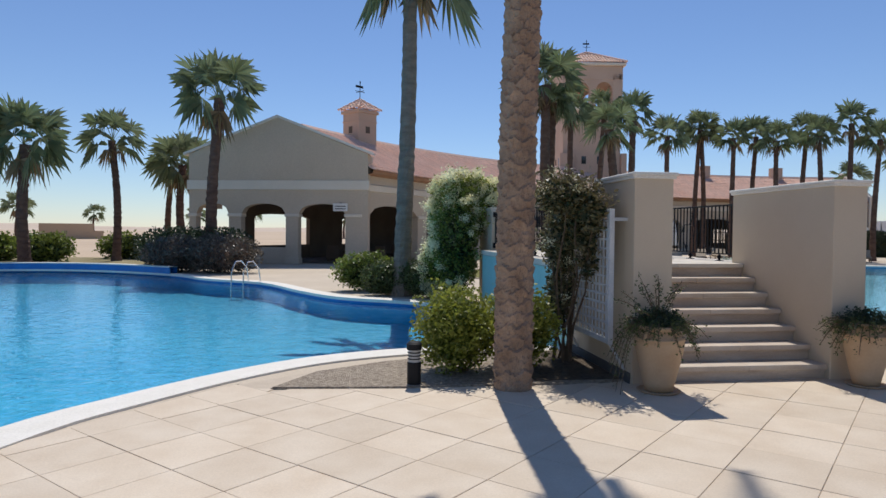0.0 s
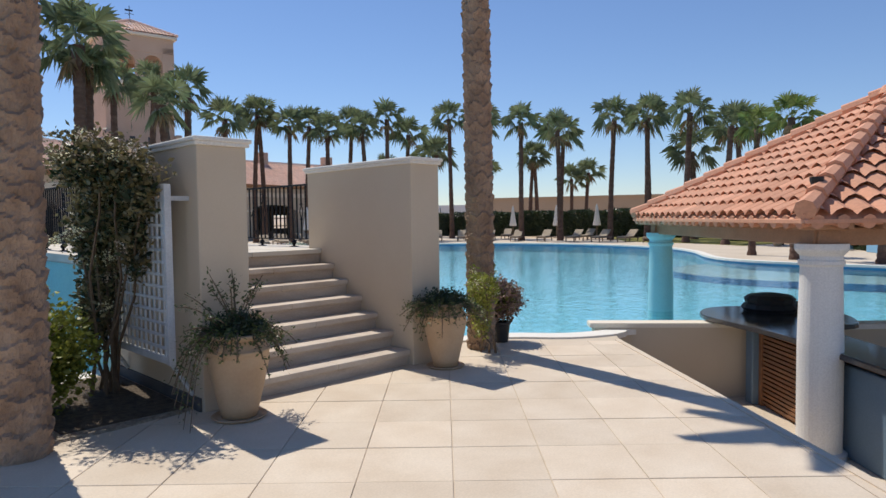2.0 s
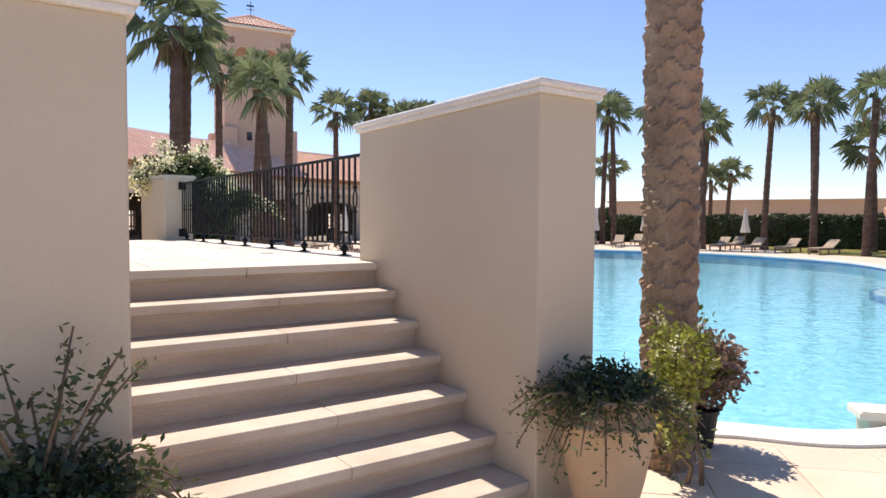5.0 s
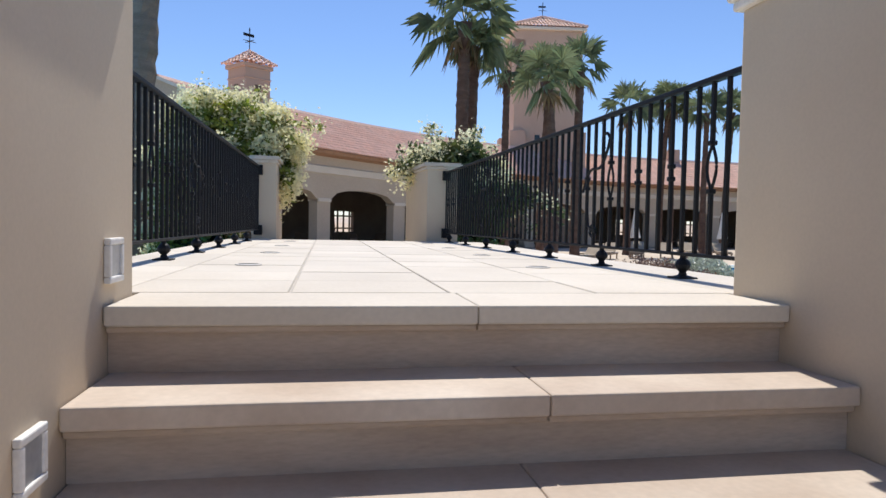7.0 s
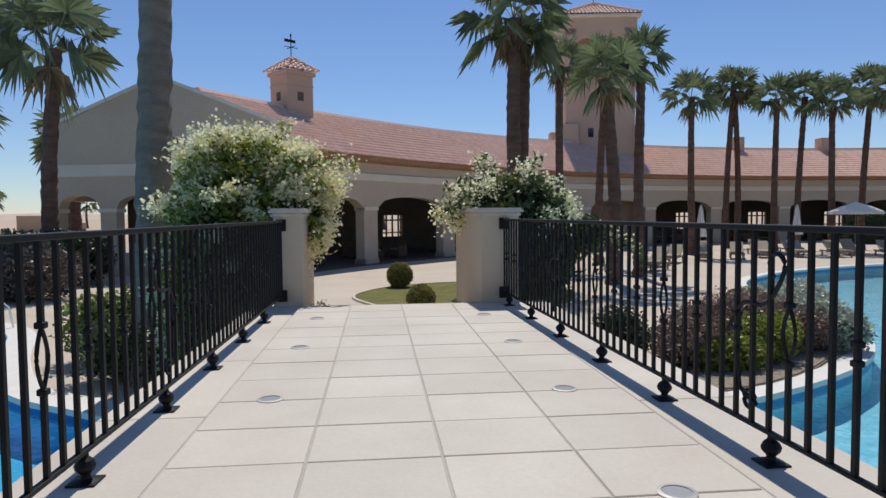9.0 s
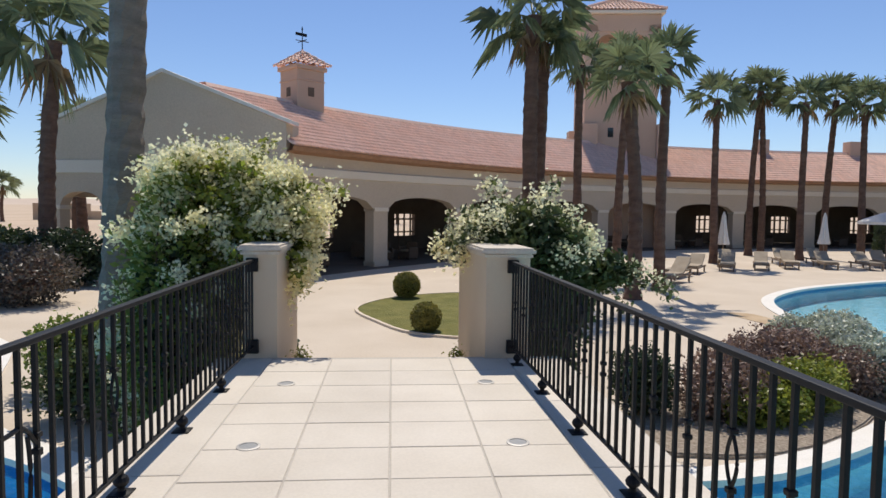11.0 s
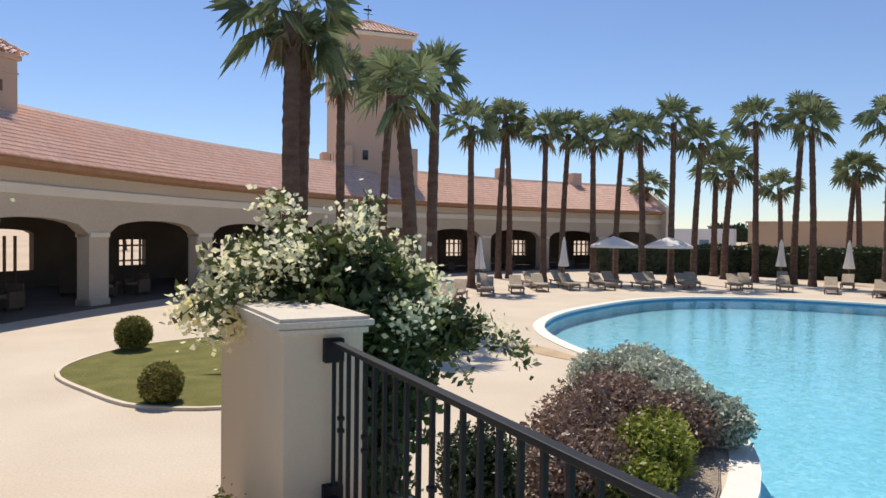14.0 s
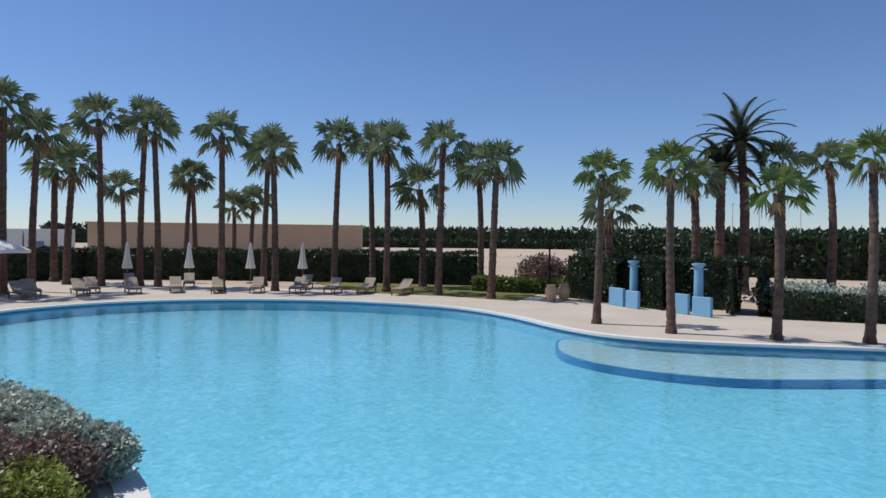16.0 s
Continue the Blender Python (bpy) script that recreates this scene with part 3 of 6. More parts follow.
# round uplights let into the deck
for j in range(4):
    for xx in (5.267, 6.81):
        u = thing("deck_light", (xx, 11.85 + 1.325 * j, DECK), "round steel uplight let into the deck", "floor light", "deck lights")
        part("ring", lathe([(0.068, 0.0), (0.068, 0.004), (0.052, 0.006), (0.052, 0.002)], 24), STEEL, u)
        part("lens", lathe([(0.052, 0.0), (0.052, 0.003)], 24), BLUESTONE, u)


# ---------------------------------------------------------------- plants
RNG = np.random.default_rng(7)


def unit(n):
    v = RNG.normal(size=(n, 3))
    return v / np.linalg.norm(v, axis=1, keepdims=True)


def leaf_mesh(name, pos, size, material, upward=0.3, length=1.6):
    """One mesh of many small folded leaves, two triangles each side of the midrib."""
    n = len(pos)
    d = unit(n)
    d[:, 2] = d[:, 2] * 0.7 + upward
    d /= np.linalg.norm(d, axis=1, keepdims=True)
    s = np.cross(d, unit(n))
    s /= np.linalg.norm(s, axis=1, keepdims=True)
    up = np.cross(d, s)
    sz = size * RNG.uniform(0.6, 1.35, n)[:, None]
    a = pos
    t = pos + d * sz * length
    mid = pos + d * sz * length * 0.5 - up * sz * 0.12
    l = mid + s * sz * 0.45 + up * sz * 0.18
    r = mid - s * sz * 0.45 + up * sz * 0.18
    v = np.stack([a, l, t, r], 1).reshape(-1, 3)
    i = np.arange(n)[:, None] * 4
    f = np.concatenate([np.concatenate([i, i + 1, i + 2], 1), np.concatenate([i, i + 2, i + 3], 1)])
    me = bpy.data.meshes.new(name)
    me.vertices.add(len(v))
    me.vertices.foreach_set("co", v.astype(np.float32).ravel())
    me.loops.add(len(f) * 3)
    me.loops.foreach_set("vertex_index", f.astype(np.int32).ravel())
    me.polygons.add(len(f))
    me.polygons.foreach_set("loop_start", np.arange(0, len(f) * 3, 3, dtype=np.int32))
    me.polygons.foreach_set("loop_total", np.full(len(f), 3, dtype=np.int32))
    me.update(calc_edges=True)
    me.materials.append(material)
    return me


def cloud(blobs, n, lump=0.25, hollow=0.45):
    """Points in lumpy ellipsoids, denser towards the outside."""
    out = []
    w = np.array([b[3] * b[4] * b[5] for b in blobs]) ** 0.67
    w /= w.sum()
    for (x, y, z, rx, ry, rz), k in zip(blobs, (w * n).astype(int)):
        u = unit(max(k, 1))
        q = u * 3.1 + np.array([x, y, z])
        lumps = 1 + lump * np.sin(q[:, 0] * 2.3 + 1) * np.sin(q[:, 1] * 2.1) * np.sin(q[:, 2] * 2.7 + 2) + lump * 0.6 * np.sin(q[:, 0] * 5.1) * np.sin(q[:, 1] * 4.7 + 1) * np.sin(q[:, 2] * 5.3)
        rad = (hollow + (1 - hollow) * RNG.random(len(u)) ** 0.5) * lumps
        out.append(np.array([x, y, z]) + u * rad[:, None] * np.array([rx, ry, rz]))
    p = np.concatenate(out)
    return p[p[:, 2] > 0.02]


def stems(base, blobs, n, radius):
    bm = bmesh.new()
    for k in range(n):
        b = blobs[k % len(blobs)]
        end = Vector(b[:3]) + Vector(((RNG.random() - 0.5) * b[3], (RNG.random() - 0.5) * b[4], (RNG.random() - 0.3) * b[5]))
        st = Vector(base) + Vector(((RNG.random() - 0.5) * 0.3, (RNG.random() - 0.5) * 0.3, 0))
        pts = [st.lerp(end, i / 4) + Vector((math.sin(i * 2 + k) * 0.06, math.cos(i * 1.7 + k) * 0.06, 0)) * (1 if 0 < i < 4 else 0) for i in range(5)]
        t = tube(pts, radius, 5, 0.45)
        tm = bpy.data.meshes.new("t")
        t.to_mesh(tm)
        t.free()
        bm.from_mesh(tm)
        bpy.data.meshes.remove(tm)
    return bm


def shrub(name, base, blobs, n, size, leaf, label, flowers=0, bract=None, fsize=0.035, category="shrub", group="", stem_n=7, core=None, hollow=0.45, lump=0.25, extra=None, top=0.0):
    s = thing(name, base, label, category, group)
    loc = [(b[0] - base[0], b[1] - base[1], b[2] - base[2], *b[3:]) for b in blobs]
    wood, pts = stems((0, 0, 0), loc, stem_n, 0.018), cloud_at(loc, n, base, lump, hollow)
    tips = None
    if extra:
        tips, bm = arcs([(e[0] - base[0], e[1] - base[1], e[2] - base[2], *e[3:]) for e in extra])
        tm = bpy.data.meshes.new("t")
        bm.to_mesh(tm)
        bm.free()
        wood.from_mesh(tm)
        bpy.data.meshes.remove(tm)
        pts = np.concatenate([pts, tips + RNG.normal(size=tips.shape) * 0.05])
    part("woody_stem", wood, STEM, s)
    part("foliage", leaf_mesh("foliage", pts, size, leaf), None, s)
    # a darker core leaf colour stands in for the shade inside the bush
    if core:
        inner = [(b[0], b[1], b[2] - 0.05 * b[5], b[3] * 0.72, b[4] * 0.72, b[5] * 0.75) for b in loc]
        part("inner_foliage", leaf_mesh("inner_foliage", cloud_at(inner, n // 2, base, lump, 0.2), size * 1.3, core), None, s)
    if flowers:
        heads = cloud_at(loc, flowers // 85, base, lump, 1.02)
        if top:
            heads = heads[heads[:, 2] + base[2] > top]
        pts = np.concatenate([h + RNG.normal(size=(int(RNG.integers(60, 220)), 3)) * fsize * RNG.uniform(0.7, 1.35) for h in heads])
        if extra:
            heads = tips[RNG.integers(0, len(tips), len(tips) // 9)]
            pts = np.concatenate([pts] + [h + RNG.normal(size=(24, 3)) * fsize * 1.1 for h in heads])
        part("blossom", leaf_mesh("blossom", pts, fsize * 0.66, bract, 0.1, 1.1), None, s, "papery pale flowers")
    return s


def arcs(rows):
    """Points along drooping twigs: rows of start, heading, rise, length, droop and leaf count."""
    P, bm = [], bmesh.new()
    for x, y, z, az, rise, ln, droop, k in rows:
        az = math.radians(az)

        def at(t):
            return Vector((x + math.cos(az) * ln * t, y + math.sin(az) * ln * t, z + ln * (rise * t - droop * t * t)))
        P += [at(t) for t in RNG.random(k) ** 0.8]
        t = tube([at(i / 5) for i in range(6)], 0.007, 4, 0.5)
        tm = bpy.data.meshes.new("t")
        t.to_mesh(tm)
        t.free()
        bm.from_mesh(tm)
        bpy.data.meshes.remove(tm)
    return np.array([p[:] for p in P]), bm


def trailing(name, base, rx, ry, n, ln, size, leaf, label, core, twigs, low=0.0, group="pot plants"):
    """A pot plant: a low tuft, fine shoots that arch over the rim and a few loose twigs above."""
    s = thing(name, base, label, "potted plant", group)
    rows = []
    for i in range(n):
        az = i * 137.5 + RNG.uniform(-20, 20)
        q = RNG.uniform(0.5, 1.15)
        rows.append((0.5 * rx * math.cos(math.radians(az)), 0.5 * ry * math.sin(math.radians(az)), 0.02, az, RNG.uniform(0.35, 1.0), ln * q, RNG.uniform(0.9, 1.7) + low, 40))
    P, bm = arcs(rows + twigs)
    part("shoot", bm, STEM, s)
    part("foliage", leaf_mesh("foliage", P + RNG.normal(size=P.shape) * 0.022, size, leaf, 0.0, 2.2), None, s)
    # darker leaves in the middle paint the shade under the shoots
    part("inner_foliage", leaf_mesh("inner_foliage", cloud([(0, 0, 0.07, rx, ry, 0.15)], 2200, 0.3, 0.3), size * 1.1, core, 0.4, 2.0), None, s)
    return s


def cloud_at(loc, n, base, lump, hollow):
    p = cloud([(b[0] + base[0], b[1] + base[1], b[2] + base[2], *b[3:]) for b in loc], n, lump, hollow)
    return p - np.array(base)


def join(meshes):
    """Stack (verts, faces) lists."""
    V, F, o = [], [], 0
    for v, f in meshes:
        V.extend(v)
        F.extend([tuple(i + o for i in q) for q in f])
        o += len(v)
    return V, F


def fan_leaf(az, el, stalk, fan, droop, seg=15, roll=0.0):
    """A stalk and a pleated fan of narrow drooping fingers."""
    out_v, out_f = [], []
    c, s = math.cos(az), math.sin(az)

    def place(r, side, h):
        return (c * r - s * side, s * r + c * side, h)
    ex, ez = math.cos(el), math.sin(el)
    bx, bz = ex * stalk, ez * stalk - 0.12 * stalk * max(0, ex)
    w = 0.022
    out_v += [place(0, -w, 0), place(0, w, 0), place(bx, w * 0.6, bz), place(bx, -w * 0.6, bz)]
    out_f.append((0, 1, 2, 3))
    for k in range(seg):
        a = (k / (seg - 1) - 0.5) * math.radians(215)
        ln = fan * (0.70 + 0.30 * math.cos(a * 0.8)) * (0.85 + 0.3 * random.random())
        da = math.radians(215) / seg * 0.46
        p0 = place(bx, 0, bz)
        mid = 0.52 * ln
        up = 0.05 * fan * (1 if k % 2 else -1)
        lx, ly, lz = -ez * math.sin(roll), math.cos(roll), ex * math.sin(roll)

        def blade(d, ang, lift, fall):
            u, w2 = d * math.cos(ang), d * math.sin(ang)
            return place(bx + ex * u + lx * w2, ly * w2, bz + ez * u + lz * w2 + lift - fall)
        m1 = blade(mid, a - da, up, droop * 0.14 * ln)
        m2 = blade(mid, a + da, -up, droop * 0.14 * ln)
        tip = blade(ln * 0.97, a, 0, (droop * (0.5 + 0.5 * random.random()) + 0.10) * ln)
        o = len(out_v)
        out_v += [p0, m1, tip, m2]
        out_f += [(o, o + 1, o + 2), (o, o + 2, o + 3)]
    return out_v, out_f


def fan_crown(seed, n, stalk, fan):
    random.seed(seed)
    live, dry = [], []
    for i in range(n):
        q = i / n
        el = math.radians(84 - 104 * q ** 1.15 + random.uniform(-11, 11))
        live.append(fan_leaf(i * 2.39996 + random.uniform(-0.2, 0.2), el, stalk * random.uniform(0.8, 1.15) * (0.75 + 0.3 * math.sin(math.pi * min(1, q * 1.2))), fan * random.uniform(0.85, 1.1), 0.10 + 0.75 * q * q, 15, random.uniform(-1.2, 1.2)))
    for i in range(n // 6):
        dry.append(fan_leaf(i * 2.39996 + 1, math.radians(-58 + random.uniform(-14, 10)), stalk * 0.55, fan * 0.62, 0.9, 9))
    random.seed(seed + 50)
    return mesh_of("crown", *join(live), FROND), mesh_of("dead_skirt", *join(dry), DRYFROND)


def feather_crown(seed, n, length, leaflet=0.07):
    random.seed(seed)
    V, F = [], []
    for i in range(n):
        az = i * 2.39996
        q = i / n
        el = math.radians(80 - 95 * q + random.uniform(-6, 6))
        L = length * random.uniform(0.85, 1.08)
        c, s = math.cos(az), math.sin(az)
        pts = []
        a, x, z = el, 0.0, 0.0
        for k in range(13):
            pts.append((x, z, a))
            x += math.cos(a) * L / 12
            z += math.sin(a) * L / 12
            a -= math.radians(3.4 + 1.6 * q + k * 0.45)
        for k in range(1, 13):
            (x0, z0, a0), (x1, z1, a1) = pts[k - 1], pts[k]
            o = len(V)
            w = 0.022 * (1 - k / 14)
            V += [(c * x0 - s * -w, s * x0 + c * -w, z0), (c * x0 - s * w, s * x0 + c * w, z0), (c * x1 - s * w, s * x1 + c * w, z1), (c * x1 + s * w, s * x1 - c * w, z1)]
            F.append((o, o + 1, o + 2, o + 3))
            for h in (0.0, 0.25, 0.5, 0.75):
                xm, zm = x0 + (x1 - x0) * h, z0 + (z1 - z0) * h
                ll = 0.44 * L / 3 * math.sin(math.pi * min(0.96, (k + h) / 13.5 + 0.08)) + 0.1
                for sd in (-1, 1):
                    o = len(V)
                    fx, fz = math.cos(a0 - 0.15) * 0.55, math.sin(a0 - 0.15) * 0.55
                    e = (xm + fx * ll, sd * ll * 0.75, zm + fz * ll + 0.12 * ll - 0.25 * ll * q)
                    for px, py, pz in ((xm - 0.3 * leaflet, 0, zm), (xm + 0.7 * leaflet, 0, zm + 0.01), e):
                        V.append((c * px - s * py, s * px + c * py, pz))
                    F.append((o, o + 1, o + 2))
    return mesh_of("crown", V, F, FEATHER)


def plain_trunk(seed, h, r0, r1, lean, material):
    """A fan palm's trunk: ringed, slightly uneven and bowed."""
    random.seed(seed)
    V, F = [], []
    n, sides = max(12, int(h / 0.16)), 12
    ph = random.uniform(0, 6)
    for i in range(n + 1):
        q = i / n
        r = r0 + (r1 - r0) * q ** 0.7 + 0.35 * r0 * math.exp(-q * h / 0.25)
        r *= 1 + 0.07 * (i % 2) + random.uniform(-0.05, 0.05) + (0.22 * max(0, (q - 0.86) / 0.14))
        cx, cy = lean[0] * q * q + 0.05 * math.sin(q * 5 + ph), lean[1] * q * q + 0.04 * math.sin(q * 4 + ph)
        for k in range(sides):
            a = 2 * math.pi * k / sides + 0.2 * (i % 2)
            rr = r * (1 + random.uniform(-0.05, 0.05))
            V.append((cx + rr * math.cos(a), cy + rr * math.sin(a), h * q - (0.05 if i == 0 else 0)))
    for i in range(n):
        for k in range(sides):
            j = (k + 1) % sides
            F.append((i * sides + k, i * sides + j, (i + 1) * sides + j, (i + 1) * sides + k))
    return mesh_of("trunk", V, F, material)


def scaled_trunk(seed, h, r0, r1, lean, material):
    """A date palm's trunk covered in overlapping diamond leaf-base scars."""
    random.seed(seed)
    V, F = [], []
    sides, rows = 56, int(h / 0.022)
    per, rowh = 6, 0.125
    for i in range(rows + 1):
        z = h * i / rows
        q = z / h
        r = r0 + (r1 - r0) * q
        for k in range(sides):
            a = 2 * math.pi * k / sides
            v = z / rowh + 0.10 * math.sin(a * 2 + z * 1.7) + 0.05 * math.sin(a * 5 + z * 4.1)
            u = a / (2 * math.pi) * per + 0.5 * (math.floor(v) % 2) + 0.12 * math.sin(z * 3.7)
            fu = abs((u % 1) - 0.5) * 2
            v2 = v + 0.55 * fu
            fv = v2 % 1
            hash_ = math.sin(math.floor(u) * 12.9 + math.floor(v2) * 78.2 + seed) * 0.5
            d = 0.034 * fv ** 1.4 * (0.8 + 0.5 * hash_) - 0.012 * max(0, fu - 0.84) / 0.16
            d += 0.005 * math.sin(a * 17 + z * 31) + 0.003 * math.sin(z * 90 + a * 5)
            rr = r + d
            V.append((lean[0] * q * q + rr * math.cos(a), lean[1] * q * q + rr * math.sin(a), z - (0.05 if i == 0 else 0)))
    for i in range(rows):
        for k in range(sides):
            j = (k + 1) % sides
            F.append((i * sides + k, i * sides + j, (i + 1) * sides + j, (i + 1) * sides + k))
    return mesh_of("trunk", V, F, material)


CROWNS = [fan_crown(11 + i, 16 + i % 3, 1.0, 0.98) for i in range(4)]
BIGCROWNS = [fan_crown(31 + i, 23, 1.3, 1.2) for i in range(2)]
TRUNKS = [plain_trunk(60 + i, 7.6, 0.20, 0.145, (0.25 * math.sin(i * 2.1), 0.25 * math.cos(i * 3.7)), BARKF) for i in range(5)]


def fan_palm(x, y, h, k, crown=1.0, fat=1.0, label="tall fan palm with a shaggy brown trunk", group="pool palms", big=False, young=False, z0=0.0):
    p = thing("fan_palm", (x, y, z0), label, "palm tree", group)
    ht = h - 1.05 * crown * (1.4 if big else 1)
    me = TRUNKS[k % len(TRUNKS)]
    t = part("trunk", me, None, p)
    t.scale = (fat, fat, ht / 7.6)
    lean = Vector((0.25 * math.sin((k % 5) * 2.1), 0.25 * math.cos((k % 5) * 3.7), 0)) * fat
    cm, dm = (BIGCROWNS if big else CROWNS)[k % (2 if big else 4)]
    if young:
        cm = cm.copy()
        cm.materials.clear()
        cm.materials.append(FRONDY)
    for nm, m in (("crown", cm), ("dead_skirt", dm)):
        c = part(nm, m, None, p, "dry hanging fronds" if nm == "dead_skirt" else "")
        c.location = (lean.x, lean.y, ht)
        c.rotation_euler = (random.uniform(-0.08, 0.08), random.uniform(-0.08, 0.08), k * 1.7)
        c.scale = (crown,) * 3
    return p


random.seed(5)
# the row beyond the large pool and the pairs before the arcade
ROW = [(22.2, 42.6, 9.2), (27.3, 48.4, 10.7), (27.9, 48.1, 10.6), (28.3, 45.0, 9.6), (30.5, 46.2, 9.9), (30.7, 43.5, 9.3), (33.3, 44.6, 10.0), (33.0, 42.0, 9.4), (34.4, 41.2, 10.2), (36.3, 41.3, 9.2),
       (40.8, 40.7, 10.8), (41.8, 38.9, 10.9), (41.2, 37.3, 10.0), (39.2, 32.2, 9.4), (43.3, 31.7, 8.8), (40.1, 29.5, 8.7), (42.5, 27.0, 9.4), (45.2, 25.5, 9.7), (41.1, 23.5, 8.9), (39.9, 20.4, 8.7), (43.5, 18.6, 8.0), (38.5, 17.5, 7.5)]
BEHIND = [(43.3, 46.0, 8.4), (41.3, 43.4, 8.2), (55.0, 49.5, 8.0), (57.8, 45.7, 9.1), (58.1, 45.0, 9.1), (63.0, 44.0, 6.9), (64.1, 42.9, 7.6), (45.6, 22.4, 7.1), (47.5, 57.5, 8.2)]
for i, (x, y, h) in enumerate(ROW):
    fan_palm(x, y, h, i, 0.97, 0.98)
for i, (x, y, h) in enumerate(BEHIND):
    fan_palm(x, y, h, i + 3, 1.1, 1.15, "shorter fan palm standing behind the hedge", "hedge palms")
for i, (x, y, h) in enumerate([(29.74, 12.93, 5.8), (27.84, 10.78, 5.7), (27.08, 7.91, 4.9), (27.0, 5.45, 5.85)]):
    fan_palm(x, y, h, i + 1, 0.58, 0.72, "slender young fan palm beside the shallow shelf", "shelf palms", young=True)
for i, (x, y, h) in enumerate([(39.2, 11.77, 5.3), (41.0, 7.56, 6.8), (44.6, 2.5, 8.1), (46.0, -0.7, 8.3)]):
    fan_palm(x, y, h, i + 2, 0.85, 1.2, "fan palm behind the shower hedges", "garden palms")
for i, (x, y, h) in enumerate([(13.45, 36.5, 9.2), (15.65, 38.07, 9.7), (13.26, 29.74, 7.25), (14.9, 31.8, 8.3)]):
    fan_palm(x, y, h, i, 0.82, 1.15 if i == 2 else 0.95, "fan palm with a rust-brown trunk before the arcade", "arcade palms")
fan_palm(10.35, 30.85, 10.0, 0, 0.97, 1.35, "tall fan palm with a thick ringed trunk by the lawn", "lawn palms", big=True)
fan_palm(10.78, 31.6, 8.6, 3, 0.5, 1.15, "fan palm beside its taller twin by the lawn", "lawn palms", big=True)
for i, (x, y, h, b) in enumerate([(-4.9, 32.8, 9.3, True), (-11.0, 38.6, 7.6, False), (-13.6, 34.2, 7.2, True), (-16.4, 33.6, 7.8, True), (-9.2, 44.5, 7.4, True), (-10.6, 47.0, 7.0, False), (-18.5, 36.5, 8.2, True)]):
    fan_palm(x, y, h, i + 1, 1.1, 1.4 if b else 1.1, "fan palm on the bank of the blue pool", "bank palms", big=b)
# far scattered palms in the desert
for i in range(9):
    fan_palm(-55 + 12.5 * i + 5 * math.sin(i * 5), 130 + 25 * math.cos(i * 3), 6.5, i, 1.5, 1.3, "small distant palm in the desert", "far palms")

# date palms with feather crowns
FEATHERS = [feather_crown(3, 40, 3.0), feather_crown(9, 38, 2.6)]
FAR_FEATHERS = [feather_crown(5, 34, 3.0, 0.16), feather_crown(12, 34, 2.6, 0.16)]
for i, (x, y, h) in enumerate([(45.7, 3.96, 8.6), (45.25, 5.54, 7.0)]):
    p = thing("date_palm", (x, y, 0), "date palm with long grey-green feather fronds", "palm tree", "date palms")
    t = part("trunk", TRUNKS[i], None, p)
    t.scale = (1.5, 1.5, h / 7.6)
    c = part("crown", FAR_FEATHERS[i % 2], None, p)
    c.location = (0.25 * math.sin((i % 5) * 2.1) * 1.5, 0.25 * math.cos((i % 5) * 3.7) * 1.5, h)
    c.rotation_euler = (0, 0, i * 1.3)


def near_palm(x, y, h, r0, r1, lean, seed, label, material, scaled=True, crown=None):
    p = thing("date_palm", (x, y, 0), label, "palm tree", "terrace palms")
    part("trunk", (scaled_trunk if scaled else plain_trunk)(seed, h, r0, r1, lean, material), None, p)
    c = part("crown", crown or FEATHERS[seed % 2], None, p)
    c.location = (lean[0], lean[1], h)
    return p


near_palm(3.235, 8.40, 9.2, 0.195, 0.16, (0.28, -0.1), 4, "date palm with a scarred diamond-patterned trunk by the stairs", BARKN)
near_palm(8.34, 8.52, 7.0, 0.165, 0.15, (-0.1, 0.0), 8, "slim date palm with a scarred trunk on the terrace", BARKN, crown=feather_crown(21, 12, 1.15))
gp = thing("fan_palm", (2.85, 18.9, 0), "fan palm with a smooth grey trunk on the pool bank", "palm tree", "bank palms")
part("trunk", plain_trunk(77, 8.8, 0.235, 0.18, (0.15, 0.1), BARKG), None, gp)
for nm, m in zip(("crown", "dead_skirt"), BIGCROWNS[1]):
    part(nm, m, None, gp).location = (0.15, 0.1, 8.8)

# ---------------------------------------------------------------- beds and shrubs
tagged(part("planting_bed", prism([(0.62, 8.62), (1.06, 9.4), (1.9, 9.95), (2.9, 10.3), (4.6, 10.6), (4.6, 8.6), (3.9, 8.5), (2.1, 8.5)], -0.01, 0.03, 0.01), GRAVEL), "planting bed of gravel and dry mulch", "planting bed", kind="structure")
# dark sheet of soil with the shade below the trellis painted in
tagged(part("soil_bed", prism([(3.55, 8.62), (3.5, 9.6), (3.8, 10.3), (4.58, 10.5), (4.58, 8.62)], 0.0, 0.038, 0.01), SHADESOIL), "brown soil bed darkened in colour for the shade under the trellis", "planting bed", kind="structure")
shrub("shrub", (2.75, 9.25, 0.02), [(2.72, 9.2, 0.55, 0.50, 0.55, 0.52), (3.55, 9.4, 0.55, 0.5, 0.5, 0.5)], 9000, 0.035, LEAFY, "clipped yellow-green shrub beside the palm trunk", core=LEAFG)
